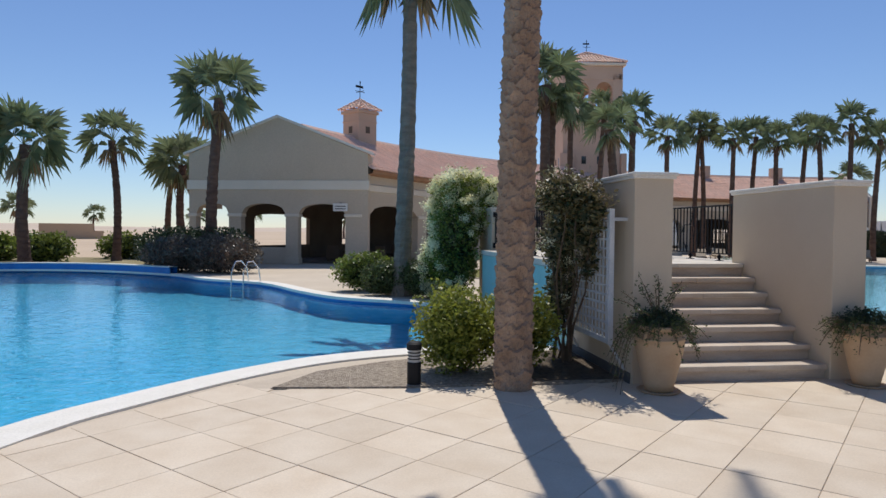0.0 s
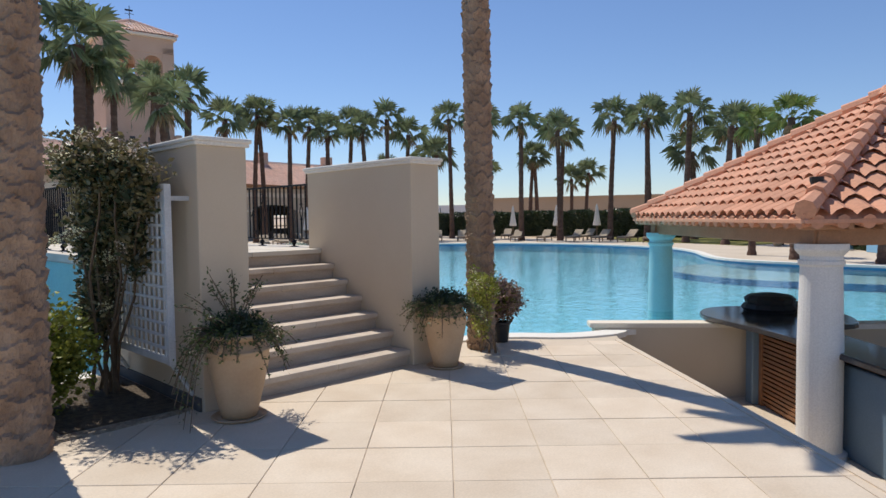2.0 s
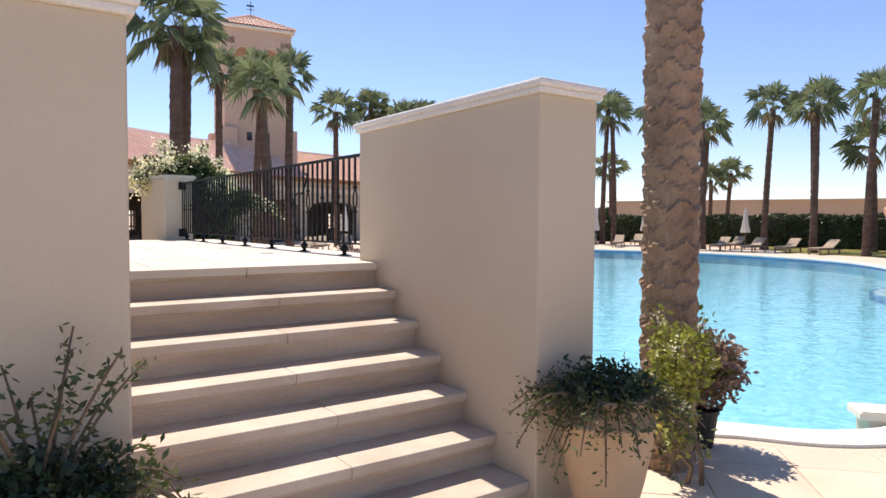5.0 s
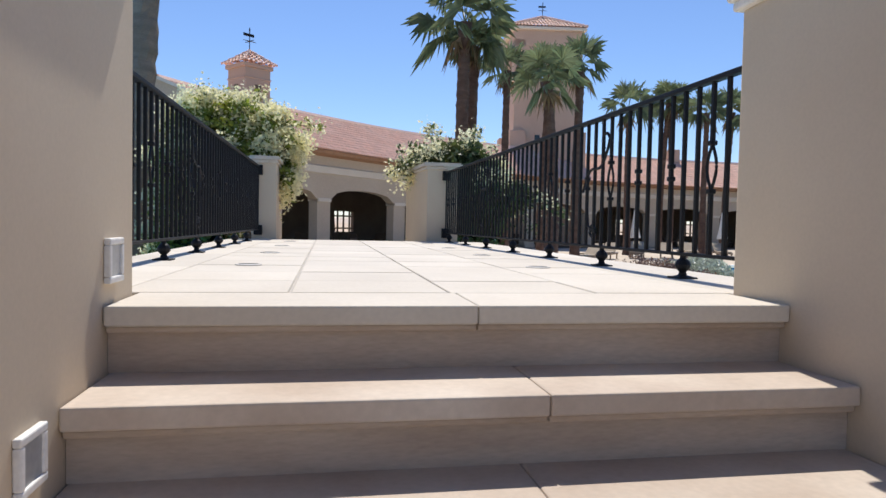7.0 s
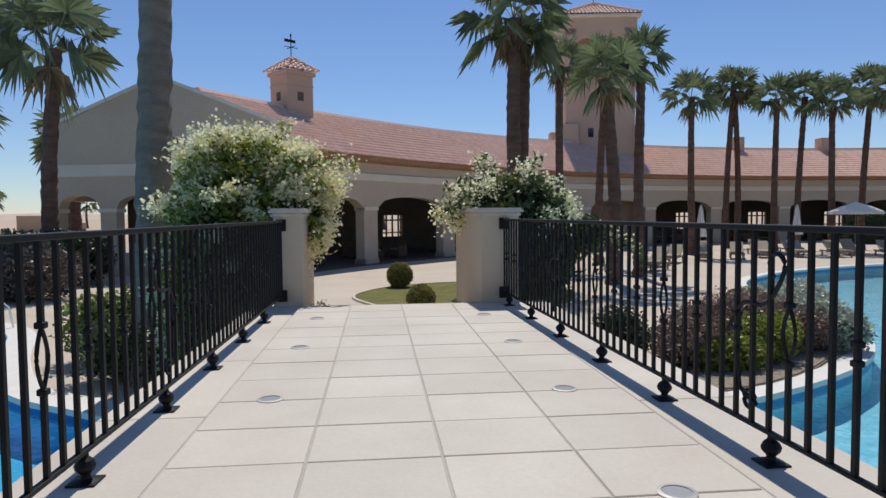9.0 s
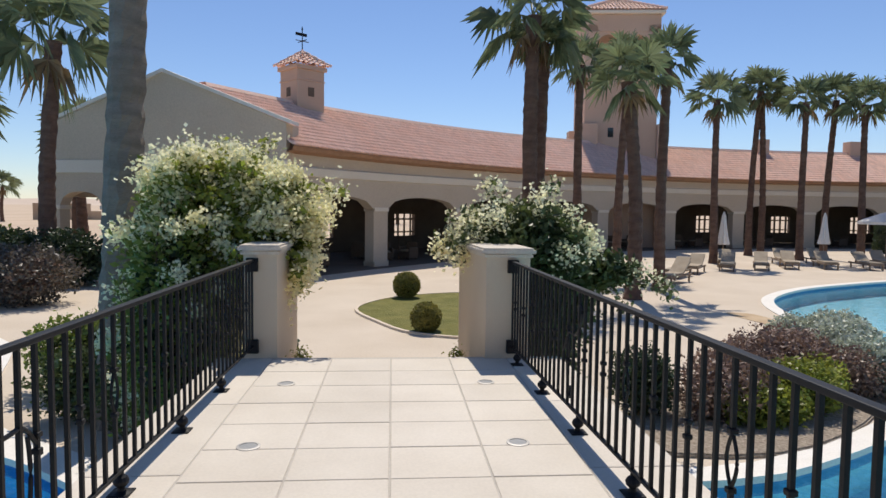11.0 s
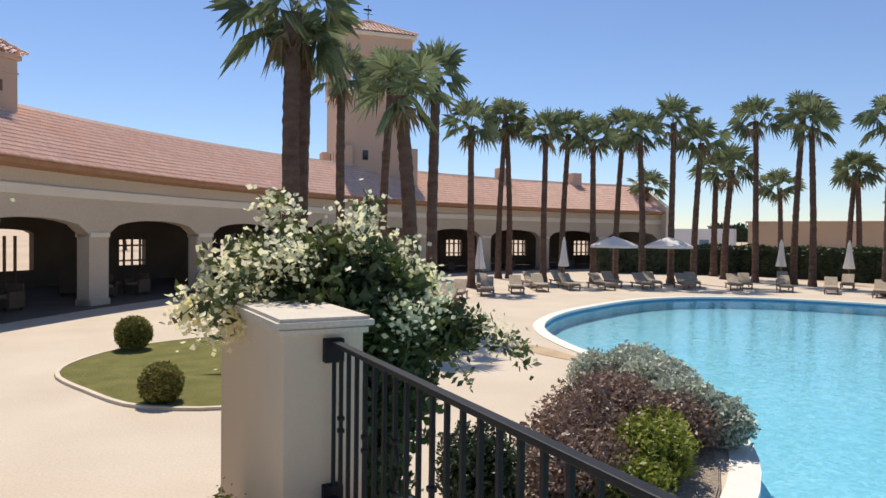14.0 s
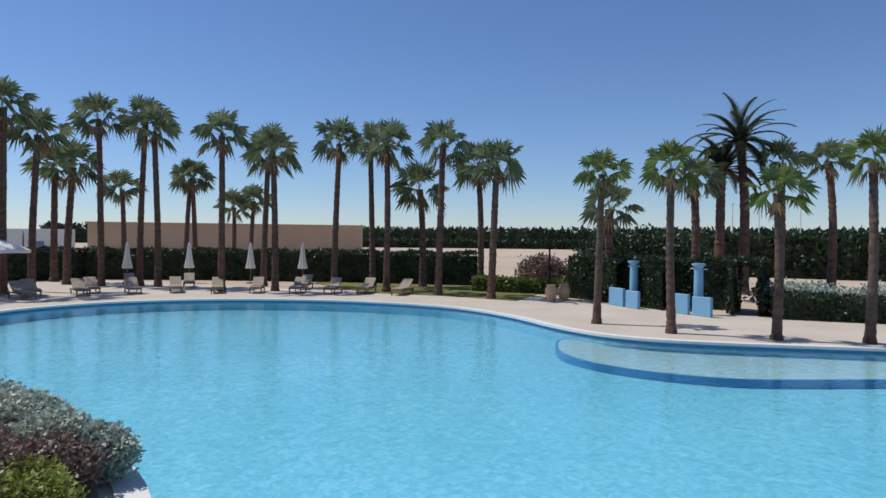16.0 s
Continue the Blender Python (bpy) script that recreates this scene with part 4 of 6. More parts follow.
shrub("climbing_plant", (4.2, 9.75, 0.02), [(4.22, 9.95, 1.6, 0.2, 0.4, 0.5), (4.1, 9.5, 2.2, 0.36, 0.6, 0.3), (4.2, 9.9, 0.8, 0.14, 0.3, 0.5)], 4200, 0.034, VINE, "leafy climbing plant with cream flowers on the trellis", 700, BRACT, 0.026, "climber", core=LEAFD, lump=0.4, hollow=0.25, extra=[(4.1, 9.2, 2.2, 180, 0.5, 0.5, 0.4, 40), (4.1, 9.6, 2.2, 200, 0.3, 0.7, 0.4, 50), (4.15, 9.0, 2.2, 260, 0.6, 0.4, 0.3, 30), (4.1, 9.5, 1.6, 190, 0.1, 0.5, 0.5, 40), (4.2, 9.4, 0.9, 200, 0.1, 0.35, 0.6, 30)])
shrub("climbing_plant", (4.3, 9.9, 0.02), [(4.33, 9.75, 1.75, 0.13, 0.55, 0.42), (4.33, 10.0, 1.15, 0.12, 0.45, 0.55), (4.28, 9.3, 2.15, 0.2, 0.6, 0.28), (4.33, 9.15, 1.6, 0.09, 0.35, 0.5), (4.3, 8.85, 1.95, 0.12, 0.25, 0.25)], 6200, 0.036, VINE, "thin brownish vine woven through the trellis", 240, BRACTP, 0.024, "climber", core=LEAFD, hollow=0.1, lump=0.45,
      extra=[(4.3, 9.3, 2.3, 200, 0.7, 0.45, 0.4, 40), (4.3, 9.0, 2.25, 250, 0.5, 0.45, 0.5, 40), (4.32, 8.8, 2.1, 280, 0.5, 0.35, 0.6, 36), (4.3, 9.7, 2.3, 170, 0.7, 0.6, 0.4, 40), (4.3, 9.1, 1.5, 240, 0.4, 0.35, 0.7, 30)])
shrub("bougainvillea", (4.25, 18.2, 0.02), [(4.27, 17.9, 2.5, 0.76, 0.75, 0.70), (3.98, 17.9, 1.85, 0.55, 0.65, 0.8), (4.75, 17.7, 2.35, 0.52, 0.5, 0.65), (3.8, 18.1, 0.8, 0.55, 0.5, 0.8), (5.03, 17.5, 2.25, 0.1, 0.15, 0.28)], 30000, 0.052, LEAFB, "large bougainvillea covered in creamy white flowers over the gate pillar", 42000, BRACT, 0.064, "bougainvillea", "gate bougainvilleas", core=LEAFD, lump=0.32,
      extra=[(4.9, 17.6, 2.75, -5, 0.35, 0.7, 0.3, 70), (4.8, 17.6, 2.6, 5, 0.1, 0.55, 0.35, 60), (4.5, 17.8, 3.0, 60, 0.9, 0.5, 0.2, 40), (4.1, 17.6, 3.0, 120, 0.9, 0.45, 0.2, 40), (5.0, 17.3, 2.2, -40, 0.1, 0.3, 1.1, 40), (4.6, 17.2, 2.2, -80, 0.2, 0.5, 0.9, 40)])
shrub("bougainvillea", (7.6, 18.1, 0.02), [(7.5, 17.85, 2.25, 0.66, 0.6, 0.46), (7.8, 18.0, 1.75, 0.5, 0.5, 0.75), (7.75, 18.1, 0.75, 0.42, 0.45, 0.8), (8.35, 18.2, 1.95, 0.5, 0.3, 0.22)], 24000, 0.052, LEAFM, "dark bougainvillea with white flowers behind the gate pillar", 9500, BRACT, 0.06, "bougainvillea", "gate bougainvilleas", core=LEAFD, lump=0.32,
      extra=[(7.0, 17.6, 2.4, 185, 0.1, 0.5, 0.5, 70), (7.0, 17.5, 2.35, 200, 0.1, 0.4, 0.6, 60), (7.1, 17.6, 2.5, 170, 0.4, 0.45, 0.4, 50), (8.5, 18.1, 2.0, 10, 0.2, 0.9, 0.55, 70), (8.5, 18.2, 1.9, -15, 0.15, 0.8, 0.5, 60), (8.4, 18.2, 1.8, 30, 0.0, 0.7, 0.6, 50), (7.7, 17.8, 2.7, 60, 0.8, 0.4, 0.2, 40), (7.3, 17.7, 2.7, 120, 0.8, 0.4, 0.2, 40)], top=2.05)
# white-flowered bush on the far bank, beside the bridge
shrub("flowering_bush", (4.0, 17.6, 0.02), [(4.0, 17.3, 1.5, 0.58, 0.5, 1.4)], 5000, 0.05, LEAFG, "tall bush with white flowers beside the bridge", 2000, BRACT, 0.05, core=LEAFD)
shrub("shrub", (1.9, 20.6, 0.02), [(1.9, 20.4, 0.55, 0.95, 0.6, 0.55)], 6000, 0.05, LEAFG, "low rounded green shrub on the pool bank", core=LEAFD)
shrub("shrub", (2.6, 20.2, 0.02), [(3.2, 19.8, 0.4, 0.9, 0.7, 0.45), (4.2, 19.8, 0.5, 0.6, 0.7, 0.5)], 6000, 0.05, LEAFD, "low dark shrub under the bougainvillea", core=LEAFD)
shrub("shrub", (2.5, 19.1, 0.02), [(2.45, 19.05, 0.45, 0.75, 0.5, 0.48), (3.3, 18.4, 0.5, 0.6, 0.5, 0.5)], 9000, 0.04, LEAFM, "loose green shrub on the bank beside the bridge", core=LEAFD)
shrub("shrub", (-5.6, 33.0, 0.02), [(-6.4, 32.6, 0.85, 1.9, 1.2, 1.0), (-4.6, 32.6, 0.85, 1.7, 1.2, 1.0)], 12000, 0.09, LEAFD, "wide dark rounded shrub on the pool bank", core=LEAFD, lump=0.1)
shrub("shrub", (-3.6, 28.6, 0.02), [(-3.6, 28.5, 0.75, 1.5, 1.3, 0.85), (-5.5, 29.4, 0.7, 1.5, 1.3, 0.8)], 9000, 0.07, HEATH, "grey-brown shrub beside the court path", core=LEAFR, lump=0.15)
for i, (x, y) in enumerate([(-14, 37), (-17, 38.5), (-20, 38), (-11.5, 41.5), (-24, 40)]):
    shrub("shrub", (x, y, 0.02), [(x, y, 0.7, 1.5, 1.0, 0.8)], 2500, 0.12, LEAFG, "rounded green shrub on the far bank", group="bank shrubs", core=LEAFD)
# bed by the large pool: silver, purple and yellow-green cushions
tagged(part("planting_bed", prism(smooth_loop([(8.8, 17.7), (10.3, 17.45), (12.0, 18.4), (13.3, 19.8), (14.3, 21.5), (14.2, 22.3), (13.0, 21.7), (11.2, 20.4), (9.3, 19.1)], 3), -0.01, 0.05, 0.02), GRAVEL), "planting bed along the pool edge", "planting bed", kind="structure")
shrub("lavender", (13.4, 21.0, 0.05), [(13.95, 21.75, 0.46, 0.55, 0.6, 0.46), (13.45, 20.75, 0.46, 0.55, 0.7, 0.46), (13.05, 19.85, 0.42, 0.42, 0.6, 0.42), (13.4, 22.15, 0.4, 0.5, 0.45, 0.38), (13.2, 19.4, 0.34, 0.35, 0.4, 0.32)], 20000, 0.045, LEAFS, "silver-grey lavender cushions at the pool edge", core=LEAFS, lump=0.15)
shrub("shrub", (11.4, 19.7, 0.05), [(11.7, 19.95, 0.45, 0.85, 0.75, 0.5), (10.8, 19.3, 0.42, 0.75, 0.65, 0.45), (12.35, 20.5, 0.42, 0.65, 0.6, 0.42), (12.5, 19.5, 0.36, 0.5, 0.5, 0.4), (10.3, 18.7, 0.36, 0.7, 0.5, 0.4)], 16000, 0.04, LEAFR, "purple-brown low shrub in the pool bed", core=LEAFR, lump=0.2)
shrub("shrub", (11.2, 18.7, 0.05), [(11.35, 18.85, 0.34, 0.62, 0.42, 0.38), (10.7, 18.45, 0.24, 0.6, 0.35, 0.28), (11.9, 19.25, 0.32, 0.4, 0.35, 0.36)], 9000, 0.04, LEAFY, "yellow-green low shrub in the pool bed", core=LEAFG, lump=0.2)
shrub("shrub", (9.3, 18.9, 0.05), [(9.3, 18.9, 0.45, 0.42, 0.42, 0.45)], 5000, 0.034, LEAFD, "small green shrub by the gate", core=LEAFD)
for x, y in ((5.18, 17.3), (6.72, 17.3)):
    shrub("grass_tuft", (x, y, 0.02), [(x, y, 1.16, 0.07, 0.07, 0.1), (x, y, 0.66, 0.08, 0.08, 0.56)], 700, 0.017, LEAFY, "tuft of green leaves beside the gate pillar", group="gate tufts", stem_n=3, extra=[(x, y, 1.14, 60 * k, 0.8, 0.08, 0.9, 20) for k in range(6)])
for x, y, r in ((6.5, 29.75, 0.44), (6.8, 24.6, 0.36)):
    shrub("topiary_ball", (x, y, 0.03), [(x, y, r * 0.89, r * 0.87, r * 0.87, r * 0.87)], 7000, 0.035, LEAFT, "clipped round topiary ball on the lawn", category="topiary", group="topiary balls", core=LEAFD, lump=0.05, hollow=0.8)


def hedge(name, pts, width, h, label, leaf, n=9000, size=0.1, z=0.0):
    s = thing(name, (pts[0][0], pts[0][1], z), label, "hedge")
    P = [Vector(p) for p in pts]
    out = []
    lens = [(b - a).length for a, b in zip(P, P[1:])]
    for (a, b), ln in zip(zip(P, P[1:]), lens):
        k = int(n * ln / sum(lens))
        t = RNG.random(k)
        d = (b - a).normalized()
        nr = Vector((-d.y, d.x))
        side = RNG.integers(0, 3, k)
        u, w = RNG.random(k), RNG.random(k)
        off = np.where(side == 0, -1.0, np.where(side == 1, 1.0, u * 2 - 1)) * width / 2 * (1 + 0.12 * np.sin(t * ln * 3 + w * 5)) + RNG.normal(size=k) * 0.03
        hz = np.where(side == 2, 1.0, w) * h * (1 + 0.035 * np.sin(t * ln * 1.7)) + RNG.normal(size=k) * 0.04
        out.append(np.stack([a.x + d.x * ln * t + nr.x * off - pts[0][0], a.y + d.y * ln * t + nr.y * off - pts[0][1], np.maximum(hz, 0.02)], 1))
    part("foliage", leaf_mesh("foliage", np.concatenate(out), size, leaf), None, s)
    # solid dark band added as filler, its colour standing in for inner shade
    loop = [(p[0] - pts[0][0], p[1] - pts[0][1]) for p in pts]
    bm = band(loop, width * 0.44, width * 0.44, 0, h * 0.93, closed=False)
    part("inner_foliage", bm, LEAFD, s, "solid core with the hedge's inner shade in its dark colour")
    return s


hedge("hedge", [(38, 52), (46.5, 46.5), (48.5, 38), (48.8, 28), (48.2, 19.5)], 1.2, 2.0, "long dark clipped hedge behind the loungers", LEAFD, 26000, 0.13)
hedge("hedge", [(43.5, 19.0), (42.4, 14.6), (41.0, 12.4)], 0.8, 0.75, "low green clipped hedge by the grass", LEAFG, 5000, 0.1)
hedge("hedge", [(40.8, 13.4), (38.2, 11.2)], 1.2, 2.0, "tall clipped hedge beside the showers", LEAFD, 5000, 0.1)
hedge("hedge", [(36.9, 10.6), (35.2, 9.6)], 1.0, 2.05, "tall clipped hedge between the showers", LEAFD, 5000, 0.09)
hedge("hedge", [(39.0, 11.2), (36.8, 8.4), (35.8, 6.8)], 0.9, 2.0, "tall clipped hedge behind the showers", LEAFD, 7000, 0.1)
hedge("hedge", [(33.6, 7.1), (35.9, 6.2)], 1.1, 2.1, "tall dark clipped hedge end by the shower", LEAFD, 6000, 0.09)
hedge("hedge", [(33.4, 6.2), (32.6, 2), (32, -5)], 1.2, 0.85, "low green hedge along the sunning terrace", LEAFD, 8000, 0.1)
hedge("hedge", [(70, 8), (66, -4), (60, -20)], 3.0, 3.2, "far dark hedge behind the garden", LEAFD, 9000, 0.35)
hedge("hedge", [(330, 300), (390, 150), (390, 0), (360, -150)], 9.0, 8.5, "far belt of dark trees across the sand", LEAFD, 9000, 2.0)
hedge("hedge", [(250, 120), (260, 50), (250, -40)], 3.5, 2.6, "far dark hedge across the sand", LEAFD, 9000, 0.9)
shrub("lavender", (35.2, 4.5, 0.02), [(35, 4.6, 0.7, 1.2, 2.0, 0.6), (34.6, 1.2, 0.7, 1.2, 2.0, 0.6)], 6000, 0.1, LEAFS, "silver-grey cushions behind the low hedge", core=LEAFS)
shrub("tree", (47.5, 10.8, 0.02), [(47.5, 9.0, 2.0, 2.6, 2.4, 1.7), (46.8, 11.2, 1.8, 2.3, 2.0, 1.5), (47.2, 7.0, 1.7, 2.0, 2.0, 1.4)], 16000, 0.13, LEAFD, "broad dark green bushy tree behind the showers", category="tree", core=LEAFD)
shrub("shrub", (46.5, 15.5, 0.02), [(46.3, 15.2, 1.0, 1.4, 1.6, 1.0)], 4000, 0.12, LEAFR, "dry brown shrub by the fence post", core=LEAFR)
shrub("tree", (-19.5, 37, 0.02), [(-19.5, 37, 1.8, 2.4, 2.2, 1.7)], 6000, 0.16, LEAFG, "bushy green tree on the pool bank", category="tree", core=LEAFD)


# ---------------------------------------------------------------- pots, trellis, bollards
def urn(x, y, k, label):
    p = thing("plant_pot", (x, y, 0), label, "plant pot", "stair pots")
    part("saucer", lathe([(0.19 * k, 0.0), (0.23 * k, 0.03), (0.22 * k, 0.035), (0.18 * k, 0.02)], 28), POTCLAY, p)
    bowl = part("bowl", lathe([(0.145 * k, 0.025), (0.165 * k, 0.12), (0.205 * k, 0.28), (0.24 * k, 0.44), (0.256 * k, 0.53), (0.252 * k, 0.575), (0.262 * k, 0.58), (0.262 * k, 0.60), (0.25 * k, 0.605), (0.225 * k, 0.645), (0.21 * k, 0.67), (0.21 * k, 0.69), (0.24 * k, 0.70), (0.246 * k, 0.73), (0.22 * k, 0.735), (0.205 * k, 0.66)], 32), POTCLAY, p, smooth=True)
    for s in range(2):
        a = 0.6 + math.pi * s
        c, sn = math.cos(a), math.sin(a)
        pts = [((0.235 + 0.055 * math.sin(math.pi * q / 8)) * k * c, (0.235 + 0.055 * math.sin(math.pi * q / 8)) * k * sn, 0.68 - 0.16 * q / 8) for q in range(9)]
        part("lug_handle", tube(pts, 0.018, 8), POTCLAY, bowl)
    part("soil", lathe([(0.205 * k, 0.66), (0.2 * k, 0.69)], 20), GRAVEL, p)
    return p


urn(4.78, 8.10, 1.02, "large ochre clay urn planted with trailing green, west of the steps")
urn(7.29, 8.12, 0.95, "ochre clay urn planted with trailing green against the stair wall")
trailing("potted_plant", (4.78, 8.10, 0.70), 0.25, 0.23, 60, 0.33, 0.017, LEAFM, "fine trailing green plant filling the urn with loose sprigs above", LEAFD,
         [(0.02 * math.cos(k), 0.03, 0.05, 100 + 47 * k, 1.9 + 0.3 * (k % 3), 0.2 + 0.03 * (k % 4), 0.5, 34) for k in range(9)]
         + [(-0.2, 0.05, 0.05, 165 + 9 * k, 0.5, 0.34, 1.6 + 0.25 * k, 44) for k in range(6)]
         + [(-0.1, 0.05, 0.08, 150, 1.5, 0.3, 0.5, 40), (-0.15, 0, 0.08, 190, 1.2, 0.38, 0.6, 45), (0.0, 0.05, 0.1, 60, 2.2, 0.22, 0.5, 40), (0.05, 0, 0.1, 20, 1.8, 0.28, 0.6, 40), (-0.1, -0.05, 0.08, 215, 0.9, 0.34, 0.5, 40), (0.1, 0.0, 0.05, -20, 0.6, 0.3, 1.6, 45), (0.2, -0.05, 0.05, -30, 0.5, 0.2, 2.4, 40), (-0.2, 0.0, 0.05, 190, 0.5, 0.3, 2.6, 45), (-0.2, 0.1, 0.05, 170, 0.6, 0.3, 2.2, 45)], -0.3)
trailing("potted_plant", (7.29, 8.12, 0.67), 0.28, 0.24, 70, 0.34, 0.017, LEAFM, "fine trailing green plant filling the urn", LEAFD, [], -0.3)
shrub("shrub", (8.1, 8.3, 0.01), [(8.02, 8.2, 0.8, 0.2, 0.2, 0.2), (8.05, 8.25, 0.5, 0.13, 0.13, 0.3)], 1300, 0.028, LEAFY, "yellow-green shrub with pale flowers against the palm trunk", 160, BRACT, 0.02, stem_n=3, extra=[(8.0, 8.2, 0.8, 70, 1.2, 0.25, 0.2, 30), (8.05, 8.15, 0.8, 20, 1.0, 0.3, 0.3, 30), (7.95, 8.15, 0.8, 200, 0.9, 0.25, 0.4, 25)])
bp = thing("plant_pot", (8.84, 8.62, 0), "small black planter pot on the terrace", "plant pot")
part("bowl", lathe([(0.10, 0), (0.13, 0.24), (0.14, 0.25), (0.14, 0.28), (0.12, 0.28), (0.12, 0.24)], 20), BLACK, bp)
shrub("potted_plant", (8.84, 8.62, 0.27), [(8.82, 8.6, 0.58, 0.32, 0.30, 0.27)], 2600, 0.032, LEAFR, "reddish-green bush in a black pot", category="potted plant", core=LEAFG)

tr = thing("trellis", (4.42, 8.6, 0.44), "white wooden lattice trellis bracketed off the stair wall", "trellis")
for y in (0.0, 1.66):
    part("post", box(-0.03, 0.03, y - 0.03, y + 0.03, 0, 1.56, 0.004), TRELLISPAINT, tr)
for z in (0.0, 1.50):
    part("rail", box(-0.022, 0.022, 0.031, 1.629, z, z + 0.06, 0.004), TRELLISPAINT, tr)
slat_v = mesh_of("slat", *(lambda b: ([v.co[:] for v in b.verts], [[v.index for v in f.verts] for f in b.faces]))((lambda b: (b.verts.index_update(), b)[1])(box(-0.008, 0.008, -0.012, 0.012, 0.06, 1.5))), TRELLISPAINT)
slat_h = mesh_of("slat", *(lambda b: ([v.co[:] for v in b.verts], [[v.index for v in f.verts] for f in b.faces]))((lambda b: (b.verts.index_update(), b)[1])(box(-0.022, -0.008, 0.03, 1.63, -0.012, 0.012))), TRELLISPAINT)
for i in range(1, 15):
    part("slat", slat_v, None, tr).location = (0, 1.66 * i / 15, 0)
for i in range(1, 14):
    part("slat", slat_h, None, tr).location = (0, 0, 0.03 + 1.5 * i / 14)
for y in (0.02, 1.6):
    part("bracket", tube([(0, y, 0.02), (0.19, y, -0.30)], 0.02, 6), TRELLISPAINT, tr)
    part("wall_arm", box(0.03, 0.20, y - 0.02, y + 0.02, 1.42, 1.46), TRELLISPAINT, tr)


def bollard(x, y):
    b = thing("bollard_light", (x, y, 0), "short black bollard lamp with a pale glass band", "garden lamp", "bollard lamps")
    part("post", lathe([(0.078, 0), (0.078, 0.27), (0.07, 0.275)], 20), IRON, b)
    glass = part("glass_band", lathe([(0.066, 0.275), (0.066, 0.41)], 20), BLUESTONE, b, "frosted glass band")
    for z in (0.305, 0.34, 0.375):
        part("louvre", lathe([(0.066, z), (0.075, z), (0.075, z + 0.006), (0.066, z + 0.012)], 20), IRON, glass)
    part("lid", lathe([(0.08, 0.41), (0.085, 0.42), (0.085, 0.475), (0.06, 0.495)], 20), IRON, b)


bollard(2.17, 8.64)
# steel pool ladder
lad = thing("pool_ladder", (-2.1, 23.95, 0), "stainless steel pool ladder rails", "pool ladder", rz=-38)
for s in (0, 0.55):
    part("rail", tube([(s, -0.55, -0.6), (s, -0.52, 0.35), (s, -0.35, 0.68), (s, -0.1, 0.70), (s, 0.15, 0.45), (s, 0.22, 0.0)], 0.022, 8), CHROME, lad)
for z in (-0.5, -0.25):
    part("rung", box(0, 0.55, -0.6, -0.5, z, z + 0.03), CHROME, lad)


# ---------------------------------------------------------------- arcade building on a curve
CX, CY, RW = 40.6, 11.4, 45.2
A0, A1, BAYS = 148.4, 80.2, 9


def polar(r, deg, z=0.0):
    a = radians(deg)
    return (CX + r * math.cos(a), CY + r * math.sin(a), z)


arcade = thing("arcade_building", label="long curved arcade building with a clay tile roof", category="building")
STEPA = (A0 - A1) / BAYS
SPRING, CROWNZ, WALLTOP = 2.55, 3.1, 4.75
COLW = 0.95 / RW * 57.3


def arch_wall(bay, r, thick, material, w_open, top, spring, crown, name="wall"):
    """One bay of wall with a segmental arch cut through it."""
    a_hi = A0 - STEPA * bay
    mid = a_hi - STEPA / 2
    half = STEPA / 2
    ow = w_open / 2
    prof = [(-ow, 0.0), (-ow, spring)]
    for k in range(1, 10):
        t = -1 + 2 * k / 10
        prof.append((ow * t, spring + (crown - spring) * math.sqrt(max(0, 1 - t * t)) ** 0.9))
    prof += [(ow, spring), (ow, 0.0)]
    V, F = [], []

    def pt(u, z, rr):
        return polar(rr, mid - u, z)
    for rr in (r, r + thick):
        V += [pt(u, z, rr) for u, z in prof]
        V += [pt(-half, 0, rr), pt(-half, top, rr), pt(half, top, rr), pt(half, 0, rr)]
        V += [pt(u, top, rr) for u, z in prof]
    n = len(prof)
    m = n + 4 + n
    for s in (0, 1):
        o = s * m
        fs = [(o + n, o + 0, o + 1, o + n + 4 + 1, o + n + 1)]
        fs += [(o + k, o + k + 1, o + n + 4 + k + 1, o + n + 4 + k) for k in range(1, n - 2)]
        fs += [(o + n - 2, o + n - 1, o + n + 3, o + n + 2, o + n + 4 + n - 2)]
        F += fs
    F += [(k, k + 1, m + k + 1, m + k) for k in range(n - 1)]
    return part(name, mesh_of(name, V, F, material), None, arcade)


